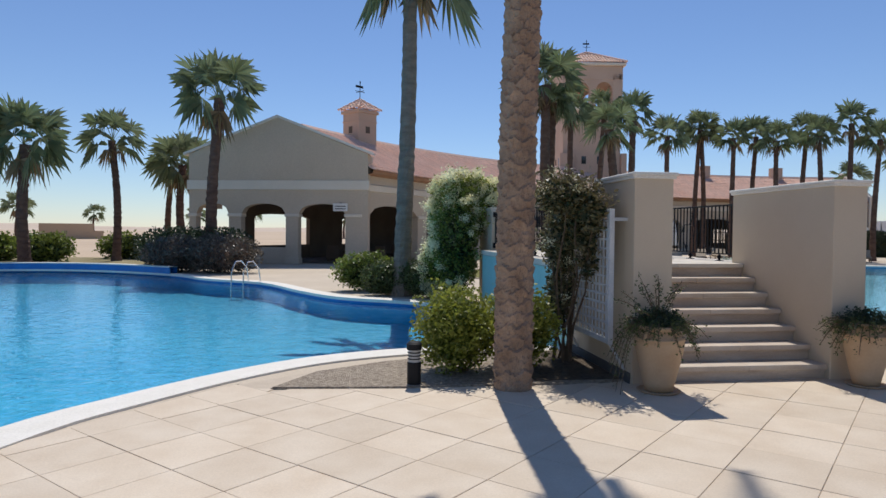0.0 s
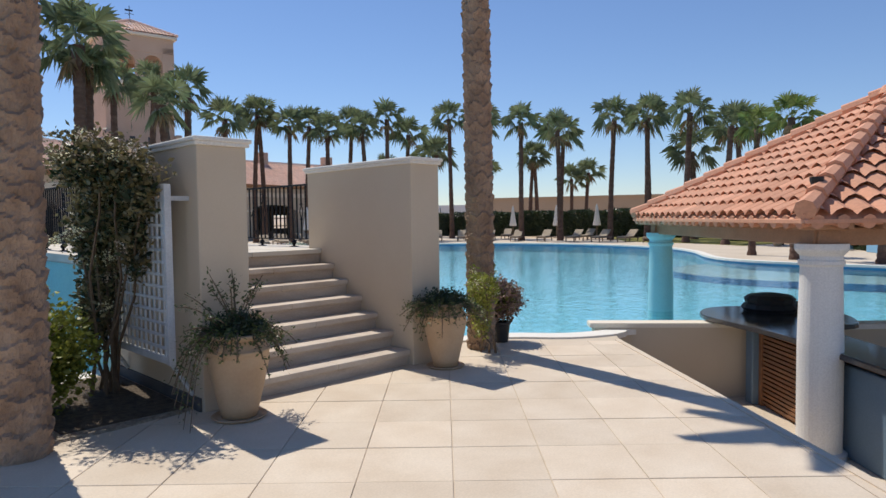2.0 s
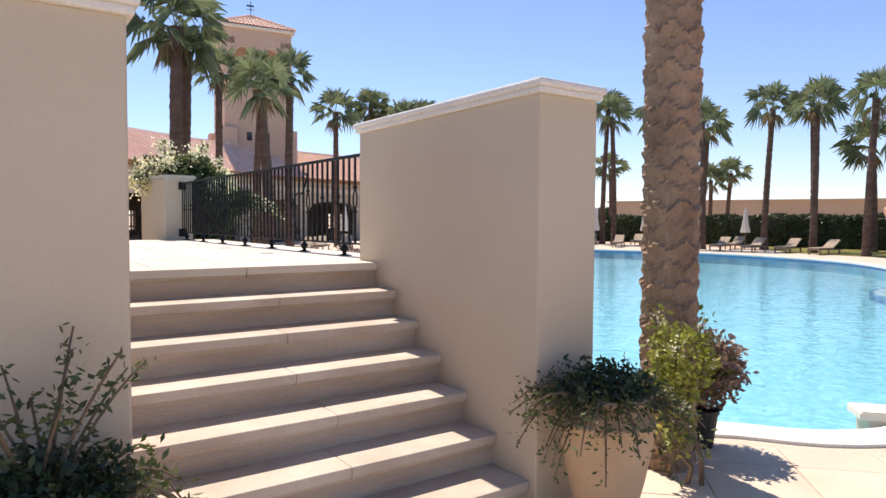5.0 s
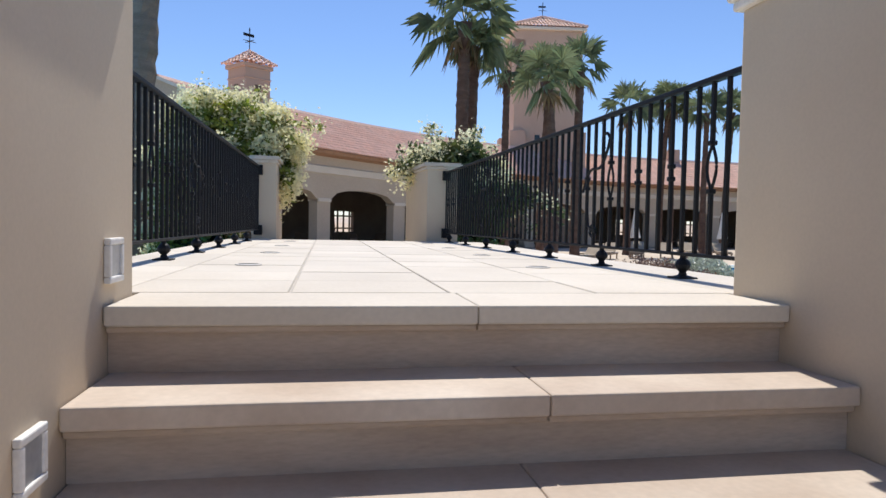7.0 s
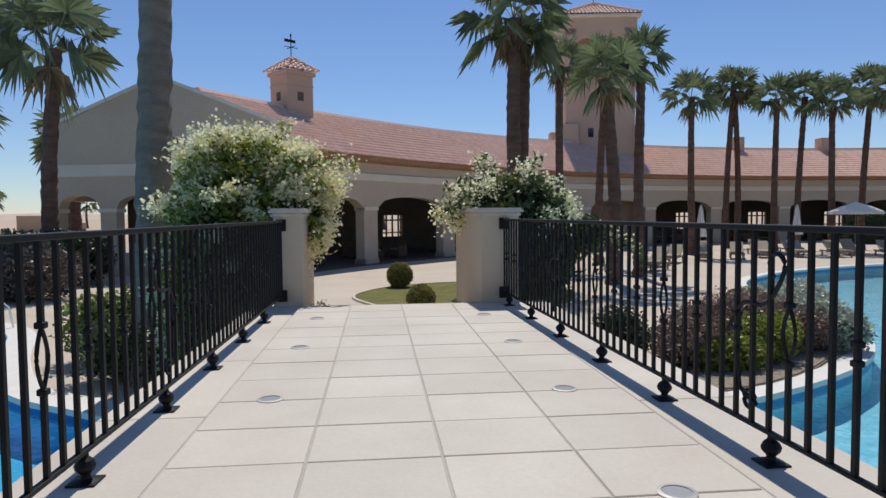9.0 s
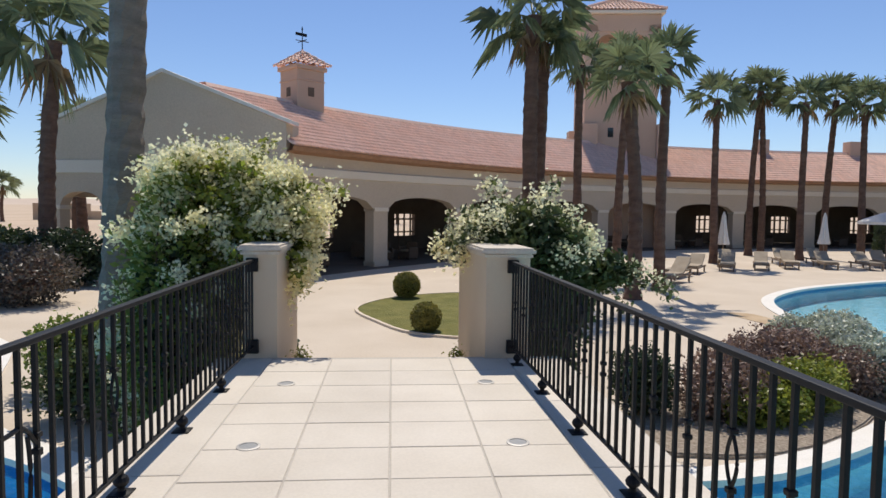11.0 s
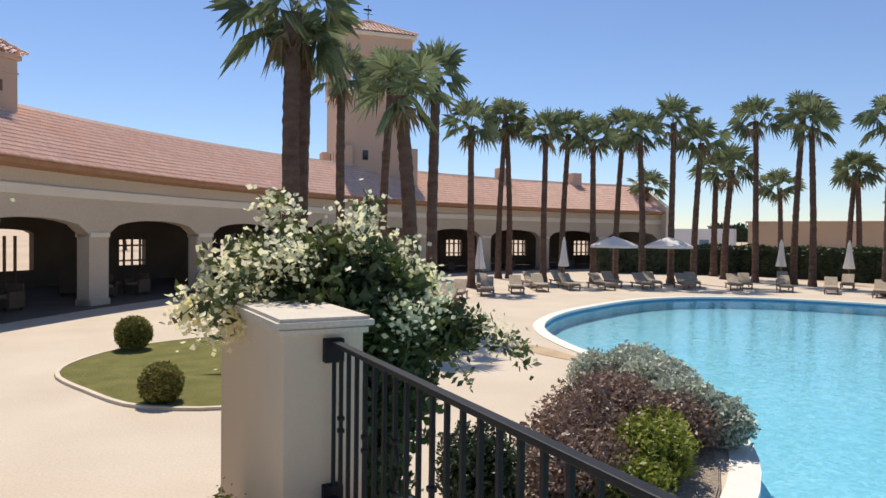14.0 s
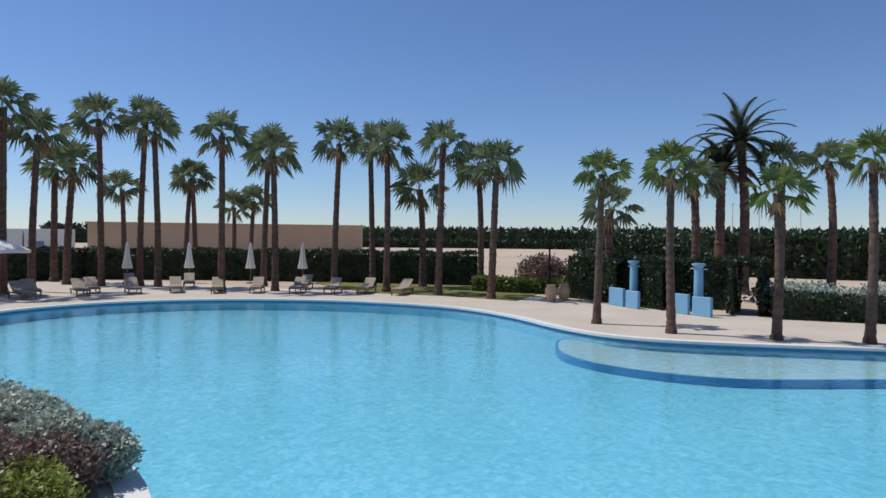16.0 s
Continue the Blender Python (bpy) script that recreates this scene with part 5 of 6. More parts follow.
for b in range(BAYS):
    arch_wall(b, RW, 0.5, STUCCO_FAR, STEPA - COLW, WALLTOP, SPRING, CROWNZ, "arch_wall")
    arch_wall(b, RW + 7.9, 0.3, SHADEIN, STEPA * (0.7 if b == 0 else 0.4 if b == 1 else 0.24), WALLTOP, 2.5 if b < 2 else 2.2, 2.7 if b < 2 else 2.22, "back_wall")
    a = A0 - STEPA * b
    for d in ((-COLW / 2, COLW / 2),):
        pm = [polar(RW - 0.07, a - d[0]), polar(RW - 0.07, a - d[1]), polar(RW + 0.57, a - d[1]), polar(RW + 0.57, a - d[0])]
        if b:
            col = part("pier", prism([p[:2] for p in pm], 0, 0.25, 0.02), STUCCO_FAR, arcade)
            part("capital", prism([p[:2] for p in pm], 2.45, 2.62, 0.03), CREAM, arcade)
    p0, p1 = polar(RW + 8.0, a, 0), polar(RW + 8.0, a - STEPA, 0)
    part("back_sill", mesh_of("back_sill", [p0, p1, (p1[0], p1[1], 0.85), (p0[0], p0[1], 0.85)] + [polar(RW + 8.1, a, 0), polar(RW + 8.1, a - STEPA, 0), polar(RW + 8.1, a - STEPA, 0.85), polar(RW + 8.1, a, 0.85)], [(0, 1, 2, 3), (4, 7, 6, 5), (3, 2, 6, 7)], SHADEIN), None, arcade)
    # window frames in the back wall
    mid = a - STEPA / 2
    for u in (() if b < 1 else (-0.55, 0.0, 0.55)):
        x, y, _ = polar(RW + 7.95, mid + u)
        part("window_bar", box(x - 0.06, x + 0.06, y - 0.06, y + 0.06, 0, 2.4), TEAK, arcade)
    for z in (() if b < 2 else (1.1, 1.9)):
        p0, p1 = polar(RW + 7.95, mid - 1.0, z), polar(RW + 7.95, mid + 1.0, z)
        part("window_bar", tube([p0, p1], 0.05, 4), TEAK, arcade)


def ring_strip(name, rows, a0, a1, n, material, smooth=False):
    """A swept band: rows of (radius, height) along the arc."""
    V, F = [], []
    for i in range(n + 1):
        a = a0 + (a1 - a0) * i / n
        V += [polar(r, a, z) for r, z in rows]
    k = len(rows)
    for i in range(n):
        for j in range(k - 1):
            F.append((i * k + j, i * k + j + 1, (i + 1) * k + j + 1, (i + 1) * k + j))
    return part(name, mesh_of(name, V, F, material, smooth), None, arcade)


ring_strip("cornice_band", [(RW - 0.003, 3.78), (RW - 0.07, 3.8), (RW - 0.10, 4.1), (RW - 0.003, 4.16)], A0, A1, 72, CREAM)
ring_strip("eave", [(RW, 4.58), (RW - 0.45, 4.66), (RW - 0.52, 4.82)], A0, A1, 72, RAFTER)
# ceiling and floor carry the arcade's shade in their dark colour
ring_strip("ceiling", [(RW + 0.4, 4.2), (RW + 8.0, 4.2)], A0, A1, 60, SHADEIN)
ring_strip("arcade_floor", [(RW - 0.6, 0.006), (RW - 0.6, 0.02), (RW + 8.3, 0.02)], A0, A1, 60, SHADEIN)
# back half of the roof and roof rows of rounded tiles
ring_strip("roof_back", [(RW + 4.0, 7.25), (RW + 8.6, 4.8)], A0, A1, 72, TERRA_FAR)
V, F = [], []
NT, NR = 520, 14
for j in range(NT):
    a = A0 + (A1 - A0) * (j + 0.5) / NT
    da = (A1 - A0) / NT / 2
    for k in range(NR):
        q0, q1 = k / NR, (k + 1) / NR
        r0, r1 = RW - 0.6 + 4.6 * q0, RW - 0.6 + 4.6 * q1
        z0, z1 = 4.78 + 2.5 * q0 + 0.035, 4.78 + 2.5 * q1
        o = len(V)
        for rr, zz in ((r0, z0), (r1 + 0.02, z1)):
            for s, hh in ((-1.0, 0.0), (-0.62, 0.06), (0.0, 0.10), (0.62, 0.06), (1.0, 0.0)):
                V.append(polar(rr, a + da * s, zz + hh))
        F += [(o + i, o + i + 1, o + i + 6, o + i + 5) for i in range(4)]
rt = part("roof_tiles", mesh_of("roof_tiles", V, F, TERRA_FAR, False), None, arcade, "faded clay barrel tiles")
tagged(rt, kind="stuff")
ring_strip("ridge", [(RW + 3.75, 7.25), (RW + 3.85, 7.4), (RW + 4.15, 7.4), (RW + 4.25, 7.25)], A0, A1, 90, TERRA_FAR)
# small ventilators on the ridge
for a, hh in ((97, 8.2), (88, 8.2)):
    x, y, _ = polar(RW + 3.9, a)
    part("chimney", box(x - 0.45, x + 0.45, y - 0.45, y + 0.45, 6.9, hh, 0.03), TOWERPINK, arcade)
# end gable at the far end
eg = [polar(r, A1 - 0.3, z) for r, z in ((RW - 0.7, 0), (RW - 0.7, 5.2), (RW + 4, 7.8), (RW + 8.7, 5.2), (RW + 8.7, 0))]
eg2 = [polar(r, A1 + 0.15, z) for r, z in ((RW - 0.7, 0), (RW - 0.7, 5.2), (RW + 4, 7.8), (RW + 8.7, 5.2), (RW + 8.7, 0))]
part("end_gable", mesh_of("end_gable", eg + eg2, [(0, 1, 2, 3, 4), (9, 8, 7, 6, 5)] + [(i, (i + 1) % 5, 5 + (i + 1) % 5, 5 + i) for i in range(5)], CREAM), None, arcade)

# ---------------------------------------------------------------- gable front with three open arches
GA, GB = Vector((2.25, 34.9)), Vector((-6.9, 36.9))
GL = (GB - GA).length
gdir = math.degrees(math.atan2(GB.y - GA.y, GB.x - GA.x))
gable = thing("gable_pavilion", (GA.x, GA.y, 0), "beige gabled pavilion end with three open arches", "building", rz=gdir)


def gable_wall(y0, thick, material, arches, name, apex=7.5, low=5.62):
    """Wall in the x-z plane with arched openings; y0 is its outer face, +y outwards is negative."""
    pts = [(0.0, 0.0)]
    for a, b in arches:
        m, h = (a + b) / 2, (b - a) / 2
        pts += [(a, 0.0), (a, SPRING)] + [(m + h * (-1 + k / 6), SPRING + 0.55 * (1 - (-1 + k / 6) ** 2) ** 0.45) for k in range(1, 12)] + [(b, SPRING), (b, 0.0)]
    pts += [(GL, 0.0), (GL, low), (GL / 2, apex), (0.0, low)]
    bm = bmesh.new()
    f = bm.faces.new([bm.verts.new((x, y0, z)) for x, z in pts])
    g = bmesh.ops.extrude_face_region(bm, geom=[f])
    bmesh.ops.translate(bm, vec=(0, -thick, 0), verts=[v for v in g["geom"] if isinstance(v, bmesh.types.BMVert)])
    bmesh.ops.triangulate(bm, faces=[f for f in bm.faces if len(f.verts) > 4])
    bmesh.ops.recalc_face_normals(bm, faces=bm.faces)
    return part(name, bm, material, gable)


ARCHES = [(1.15, 3.6), (4.25, 6.6), (7.25, 9.0)]
gable_wall(0.0, 0.55, STUCCO_FAR, ARCHES, "front_wall")
part("cornice_band", box(-0.08, GL + 0.08, -0.003, 0.09, 3.8, 4.28, 0.02), CREAM, gable)
bm = bmesh.new()
for s in (0, 1):
    x0, x1 = (-0.25, GL / 2) if s == 0 else (GL / 2, GL + 0.25)
    z0, z1 = (5.56, 7.48) if s == 0 else (7.48, 5.56)
    vs = [bm.verts.new((x, y, z + d)) for y in (-0.62, 0.12) for x, z, d in ((x0, z0, 0), (x1, z1, 0), (x1, z1, 0.13), (x0, z0, 0.13))]
    for q in ((0, 1, 2, 3), (7, 6, 5, 4), (0, 4, 5, 1), (3, 2, 6, 7), (0, 3, 7, 4), (1, 5, 6, 2)):
        bm.faces.new([vs[i] for i in q])
part("coping", bm, CAPWHITE, gable, "white gable coping")
part("return_wall", box(-0.02, 0.5, -1.2, -0.55, 3.2, 5.6), STUCCO_FAR, gable)
for a, b in ((0.35, 1.15), (3.6, 4.25), (6.6, 7.25), (9.0, GL)):
    part("capital", box(a - 0.06, b + 0.06, -0.6, 0.06, 2.42, 2.58, 0.03), CREAM, gable)
    part("base", box(a - 0.05, b + 0.05, -0.6, 0.05, 0, 0.3, 0.03), STUCCO_FAR, gable)
for a, b in ((4.25, 6.6), (7.25, 9.0)):
    part("parapet", box(a, b, -0.4, -0.15, 0, 0.85, 0.02), STUCCO_FAR, gable)
part("side_wall", box(GL - 0.5, GL - 0.02, -3.0, -0.55, 2.9, 5.6), STUCCO_FAR, gable)
part("ceiling", box(0.1, GL - 0.1, -3.0, -0.55, 4.2, 4.3), SHADEIN, gable)
bm = bmesh.new()
for s in (0, 1):
    x0, x1 = (0.0, GL / 2) if s == 0 else (GL, GL / 2)
    vs = [bm.verts.new(p) for p in ((x0, -0.55, 5.3), (x1, -0.55, 7.2), (x1, -3.0, 7.2), (x0, -3.0, 5.3))]
    bm.faces.new(vs)
part("roof", bm, TERRA_FAR, gable)
sg = thing("sign_board", (GA.x, GA.y, 0), "small white sign board hung on the pavilion corner", "sign", rz=gdir)
part("board", box(1.0, 1.75, 0.14, 0.18, 2.72, 3.12, 0.01), WHITEPAINT, sg)
part("rule", box(1.1, 1.65, 0.18, 0.186, 2.82, 2.86), IRON, sg)
part("rule", box(1.1, 1.65, 0.18, 0.186, 2.95, 2.99), IRON, sg)
part("hanger", box(1.35, 1.39, 0.0, 0.16, 3.12, 3.16), IRON, sg)


def vane(parent, z):
    pole = part("vane_pole", tube([(0, 0, z), (0, 0, z + 1.0)], 0.025, 6), IRON, parent)
    part("vane_arm", tube([(-0.35, 0, z + 0.5), (0.35, 0, z + 0.5)], 0.02, 5), IRON, pole)
    part("vane_arm", tube([(0, -0.35, z + 0.5), (0, 0.35, z + 0.5)], 0.02, 5), IRON, pole)
    part("vane_figure", box(-0.35, 0.25, -0.015, 0.015, z + 0.72, z + 0.86, 0.01), IRON, pole)
    part("vane_tip", lathe([(0.001, 1.2), (0.045, 1.06), (0.001, 0.95)], 8, (0, 0, z - 0.02), cap=False), IRON, pole)


def plain(b):
    b.verts.index_update()
    out = [v.co[:] for v in b.verts], [[v.index for v in f.verts] for f in b.faces]
    b.free()
    return out


def hip_roof(parent, half, z0, h, rows, material=TERRA, single=()):
    """Four-sided roof of overlapping courses of rounded tiles, each face a mesh of its own."""
    part("finial", lathe([(0.09 * half, 0), (0.07 * half, 0.12), (0.03, 0.18)], 12, (0, 0, z0 + h - 0.02)), material, parent)
    whole = []
    random.seed(71)
    m = max(3, int(math.hypot(half * math.sqrt(2), h) / 0.36))
    rad = half * math.sqrt(2)
    step = Vector((-rad / m, 0, h / m))
    ridge = mesh_of("ridge_tile", *plain(tube([Vector((0, 0, 0.03)), step * 1.05], min(0.11, 0.03 + 0.035 * half), 8, 0.85)), material)
    for s in range(4):
        a = math.pi / 4 + math.pi / 2 * s
        for k in range(m):
            r = part("ridge_tile", ridge, None, parent)
            q = rad * (1 - k / m)
            r.location, r.rotation_euler = (q * math.cos(a), q * math.sin(a), z0 + h * k / m + 0.06), (0, 0, a)
    for s in range(4):
        V, F = [], []
        n = int(2 * half / 0.26)
        slope = None
        if s in single:
            slope = part("roof_slope", mesh_of("roof_slope", [(-half, -half, z0 - 0.01), (half, -half, z0 - 0.01), (0, 0, z0 + h - 0.01), (-half, -half, z0 - 0.05), (half, -half, z0 - 0.05), (0, 0, z0 + h - 0.05)], [(0, 1, 2), (3, 5, 4), (0, 3, 4, 1)], material), None, parent)
            slope.rotation_euler = (0, 0, math.pi / 2 * s)
        for k in range(rows):
            q0, q1 = k / rows, (k + 1) / rows
            for i in range(n):
                u0, u1 = -half + 2 * half * i / n, -half + 2 * half * (i + 1) / n
                w0, w1 = half * (1 - q0), half * (1 - q1)
                um = (u0 + u1) / 2
                if abs(um) > w0:
                    continue
                if slope:
                    V, F = [], []
                o = len(V)
                for wq, zz, sh in ((w0, z0 + h * q0 + 0.035, 1), (w1 - 0.02, z0 + h * q1, 1)):
                    for t, hh in ((0.0, 0.0), (0.22, 0.05), (0.5, 0.075), (0.78, 0.05), (1.0, 0.0)):
                        x = max(-wq, min(wq, u0 + (u1 - u0) * t))
                        V.append((x, -wq, zz + hh))
                F += [(o + j, o + j + 1, o + j + 6, o + j + 5) for j in range(4)]
                if slope:
                    V = [(x - um, y + w0, z - z0 - h * q0) for x, y, z in V]
                    if abs(um) + half / n > w1 - 0.03 or not whole:
                        tile = mesh_of("roof_tile", V, F, TERRA_TILE)
                        if abs(um) + half / n <= w1 - 0.03:
                            whole.append(tile)
                    else:
                        tile = whole[0]
                    jit = random.uniform(-0.012, 0.012)
                    part("roof_tile", tile, None, slope).location = (um, -w0 + jit, z0 + h * q0 + random.uniform(0, 0.008))
        if slope:
            continue
        ob = part("roof_slope", mesh_of("roof_slope", V, F, material), None, parent, "clay barrel tiles")
        ob.rotation_euler = (0, 0, math.pi / 2 * s)
        tagged(ob, "overlapping clay barrel tiles", kind="stuff")


cup = thing("cupola", (1.9, 41.8, 6.85), "square pink roof cupola with clay tiles and a weather vane", "cupola", rz=40)
cup_body = part("body", box(-0.72, 0.72, -0.72, 0.72, -0.6, 1.95, 0.03), TOWERPINK, cup)
part("moulding", box(-0.82, 0.82, -0.82, 0.82, 1.93, 2.12, 0.03), TOWERPINK, cup)
part("string_course", box(-0.75, 0.75, -0.75, 0.75, 1.42, 1.5, 0.02), TOWERPINK, cup)
for s in range(4):
    w = part("vent", box(-0.16, 0.16, -0.74, -0.71, 0.75, 1.15), SHADEIN, cup_body)
    w.rotation_euler = (0, 0, math.pi / 2 * s)
hip_roof(cup, 0.95, 2.12, 0.7, 5, TERRA_FAR)
vane(cup, 2.84)

tower = thing("bell_tower", (22.2, 58.4, 0), "tall pink bell tower with arched openings and a tiled roof", "tower", rz=-7)
for sx in (-1, 1):
    for sy in (-1, 1):
        part("corner_pier", box(sx * 2.25 - 0.45, sx * 2.25 + 0.45, sy * 2.25 - 0.45, sy * 2.25 + 0.45, 12.6, 15.4), TOWERPINK, tower)
shaft = part("shaft", box(-2.6, 2.6, -2.6, 2.6, 0, 12.6, 0.04), TOWERPINK, tower)
part("string_course", box(-2.75, 2.75, -2.75, 2.75, 12.3, 12.6, 0.05), CREAM, tower)
part("belfry_top", box(-2.7, 2.7, -2.7, 2.7, 14.9, 16.1, 0.04), TOWERPINK, tower)
part("eave_moulding", box(-2.95, 2.95, -2.95, 2.95, 16.1, 16.35, 0.06), CREAM, tower)
for s in range(4):
    m = part("mullion", box(-0.3, 0.3, -2.68, -2.3, 12.6, 15.0), TOWERPINK, tower)
    m.rotation_euler = (0, 0, math.pi / 2 * s)
    for xx in (-1.05, 1.05):
        bm = bmesh.new()
        pts = [(-0.8, 14.9), (-0.8, 14.0)] + [(0.75 * math.cos(math.pi - math.pi * k / 8), 14.0 + 0.75 * math.sin(math.pi * k / 8)) for k in range(9)] + [(0.8, 14.0), (0.8, 14.9)]
        vs = [bm.verts.new((xx + x, y, z)) for y in (-2.66, -2.3) for x, z in pts]
        n = len(pts)
        bm.faces.new(vs[:n])
        bm.faces.new(vs[n:][::-1])
        for k in range(n):
            bm.faces.new((vs[k], vs[(k + 1) % n], vs[n + (k + 1) % n], vs[n + k]))
        a = part("arch", bm, TOWERPINK, tower)
        a.rotation_euler = (0, 0, math.pi / 2 * s)
    for xx, zz in ((-0.7, 7.7), (0.7, 7.7)):
        w = part("window", box(xx - 0.2, xx + 0.2, -2.63, -2.5, zz, zz + 0.65), GLASS, shaft)
        w.rotation_euler = (0, 0, math.pi / 2 * s)
    w = part("buttress", box(-2.95, -1.7, -3.1, -2.6, 0, 8.6, 0.05), TOWERPINK, tower)
    w.rotation_euler = (0, 0, math.pi / 2 * s)
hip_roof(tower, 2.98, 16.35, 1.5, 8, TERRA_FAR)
vane(tower, 17.9)
tower.scale = (0.96, 0.96, 1.0)


# ---------------------------------------------------------------- sunken pool bar
PF = -0.95
pit = thing("bar_pit", label="sunken paved floor of the pool bar", category="floor", kind="structure")
part("pit_floor", sheet("pit_floor", BAR_PIT, [], PF, PAVE), None, pit)
part("pit_wall", wall_strip(BAR_PIT, PF, -0.001), STUCCO, pit, "beige stucco retaining wall")
part("edge_kerb", band([(9.97, 7.48), (7.0, 4.08), (4.6, 1.4)], 0.0, 0.07, -0.05, 0.02, closed=False), STONE, pit, "pale stone edge of the terrace")
low = thing("low_wall", label="low beige wall with a stone cap beside the pool bar", category="wall", kind="structure")
lw = [(10.38, 8.13), (11.9, 6.35), (12.1, 6.55), (10.6, 8.32)]
part("wall_body", prism(lw, PF, 0.05), STUCCO, low)
cx, cy = sum(p[0] for p in lw) / 4, sum(p[1] for p in lw) / 4
part("cap", prism([(x + (x - cx) * 0.06, y + (y - cy) * 0.06) for x, y in lw], 0.052, 0.115, 0.012), CREAM, low)
for i in range(5):
    tagged(part("pit_step", box(-0.1, 0.22, -0.3 * i - 0.3, -0.3 * i, PF, -0.19 * (i + 1), 0.01), CAPWHITE), "white stone step down to the bar", "step", "bar steps")
    scene.objects["pit_step" if i == 0 else "pit_step.%03d" % i].matrix_basis = pose(8.66, 5.84, 0, 0, 0, -41.5)

pav = thing("bar_pavilion", (13.62, 5.06, 0), "open pool-bar pavilion with a clay tile hip roof on columns", "pavilion", rz=45)
for sx in (-1, 1):
    for sy in (-1, 1):
        m = COLBLUE if (sx, sy) == (1, 1) else COLWHITE
        prof = [(0.27, 0), (0.27, 0.06), (0.225, 0.08), (0.225, 1.2), (0.205, 2.02), (0.205, 2.06), (0.225, 2.08), (0.225, 2.12), (0.205, 2.13), (0.205, 2.17), (0.25, 2.22), (0.26, 2.24), (0.26, 2.3)]
        part("column", lathe(prof, 32, (2.6 * sx, 2.6 * sy, PF)), m, pav, "pale round column", smooth=False)
for s in range(4):
    b = part("beam", box(-2.75, 2.75, -2.72, -2.48, 1.33, 1.52, 0.01), RAFTER, pav)
    b.rotation_euler = (0, 0, math.pi / 2 * s)
    n = 17
    for i in range(n):
        x = -2.85 + 5.7 * i / (n - 1)
        r = part("rafter_tail", box(x - 0.035, x + 0.035, -2.95, -2.45, 1.50, 1.60, 0.02), RAFTER, pav)
        r.rotation_euler = (0, 0, math.pi / 2 * s)
    b = part("fascia", box(-2.95, 2.95, -2.94, -2.90, 1.55, 1.64, 0.005), TERRA, pav)
    b.rotation_euler = (0, 0, math.pi / 2 * s)
part("ceiling", box(-2.85, 2.85, -2.85, 2.85, 1.60, 1.63), RAFTER, pav)
eave = mesh_of("eave_tile", *plain(tube([(0, -0.06, 0.0), (0, 0.22, 0.03)], 0.075, 8, 0.8)), TERRA_TILE)
for s in range(4):
    for i in range(23):
        a = math.pi / 2 * s
        u = -2.86 + 5.72 * i / 22
        e = part("eave_tile", eave, None, pav)
        e.location, e.rotation_euler = (u * math.cos(a) + 2.93 * math.sin(a), u * math.sin(a) - 2.93 * math.cos(a), 1.585), (0, 0, a)
hip_roof(pav, 3.0, 1.62, 1.8, 13, TERRA, (2, 3))
rl = thing("spot_lamp", (9.9, 5.1, 1.86), "small black spotlight fixed on the roof hip", "spotlight")
part("body", lathe([(0.05, 0), (0.06, 0.03), (0.055, 0.12), (0.07, 0.16), (0.07, 0.2)], 14), BLACK, rl)

bar = thing("bar_counter", (9.92, 5.06, PF), "bar counter with a rounded granite top and slatted wood front", "bar counter", rz=45)
part("granite_top", prism(smooth_loop([(3.5, -0.5), (3.2, 0.0), (2.6, 0.22), (1.9, 0.12), (0.8, -0.08), (-1.0, -0.1), (-3.0, -0.1), (-3.1, -0.75), (-1.0, -0.8), (1.2, -0.85), (1.7, -1.5), (2.6, -1.8), (3.3, -1.3)], 5), 1.09, 1.15, 0.015), GRANITE, bar, "dark polished granite top")
part("end_panel", box(1.92, 2.12, -0.75, -0.18, 0, 1.09, 0.02), BLUEGREY, bar, "blue-grey painted end panel")
core = part("core", box(-3.0, 1.92, -0.72, -0.33, 0, 1.09), WOOD, bar)
for x0, x1 in ((0.72, 1.84),):
    for i in range(17):
        part("slat", box(x0, x1, -0.33, -0.285, 0.04 + 0.06 * i, 0.085 + 0.06 * i, 0.006), WOOD, core)
for x in (0.62, 1.84):
    part("door_frame", box(x, x + 0.08, -0.33, -0.27, 0, 1.09, 0.006), WOOD, core)
part("side_panel", box(-2.6, 0.60, -0.34, -0.26, 0, 1.0, 0.02), BLUEGREY, bar, "blue-grey painted panel")
gr = thing("canvas_cover", (12.6, 6.47, 0.2), "folded black canvas cover on the bar top", "cover", rz=20)
part("cover", lathe([(0.36, 0), (0.4, 0.06), (0.37, 0.11), (0.34, 0.13), (0.36, 0.2), (0.3, 0.25), (0.1, 0.28)], 12), BLACK, gr)
part("fold", lathe([(0.3, 0), (0.34, 0.05), (0.28, 0.1), (0.1, 0.12)], 12, (0.3, -0.45, 0)), BLACK, gr)


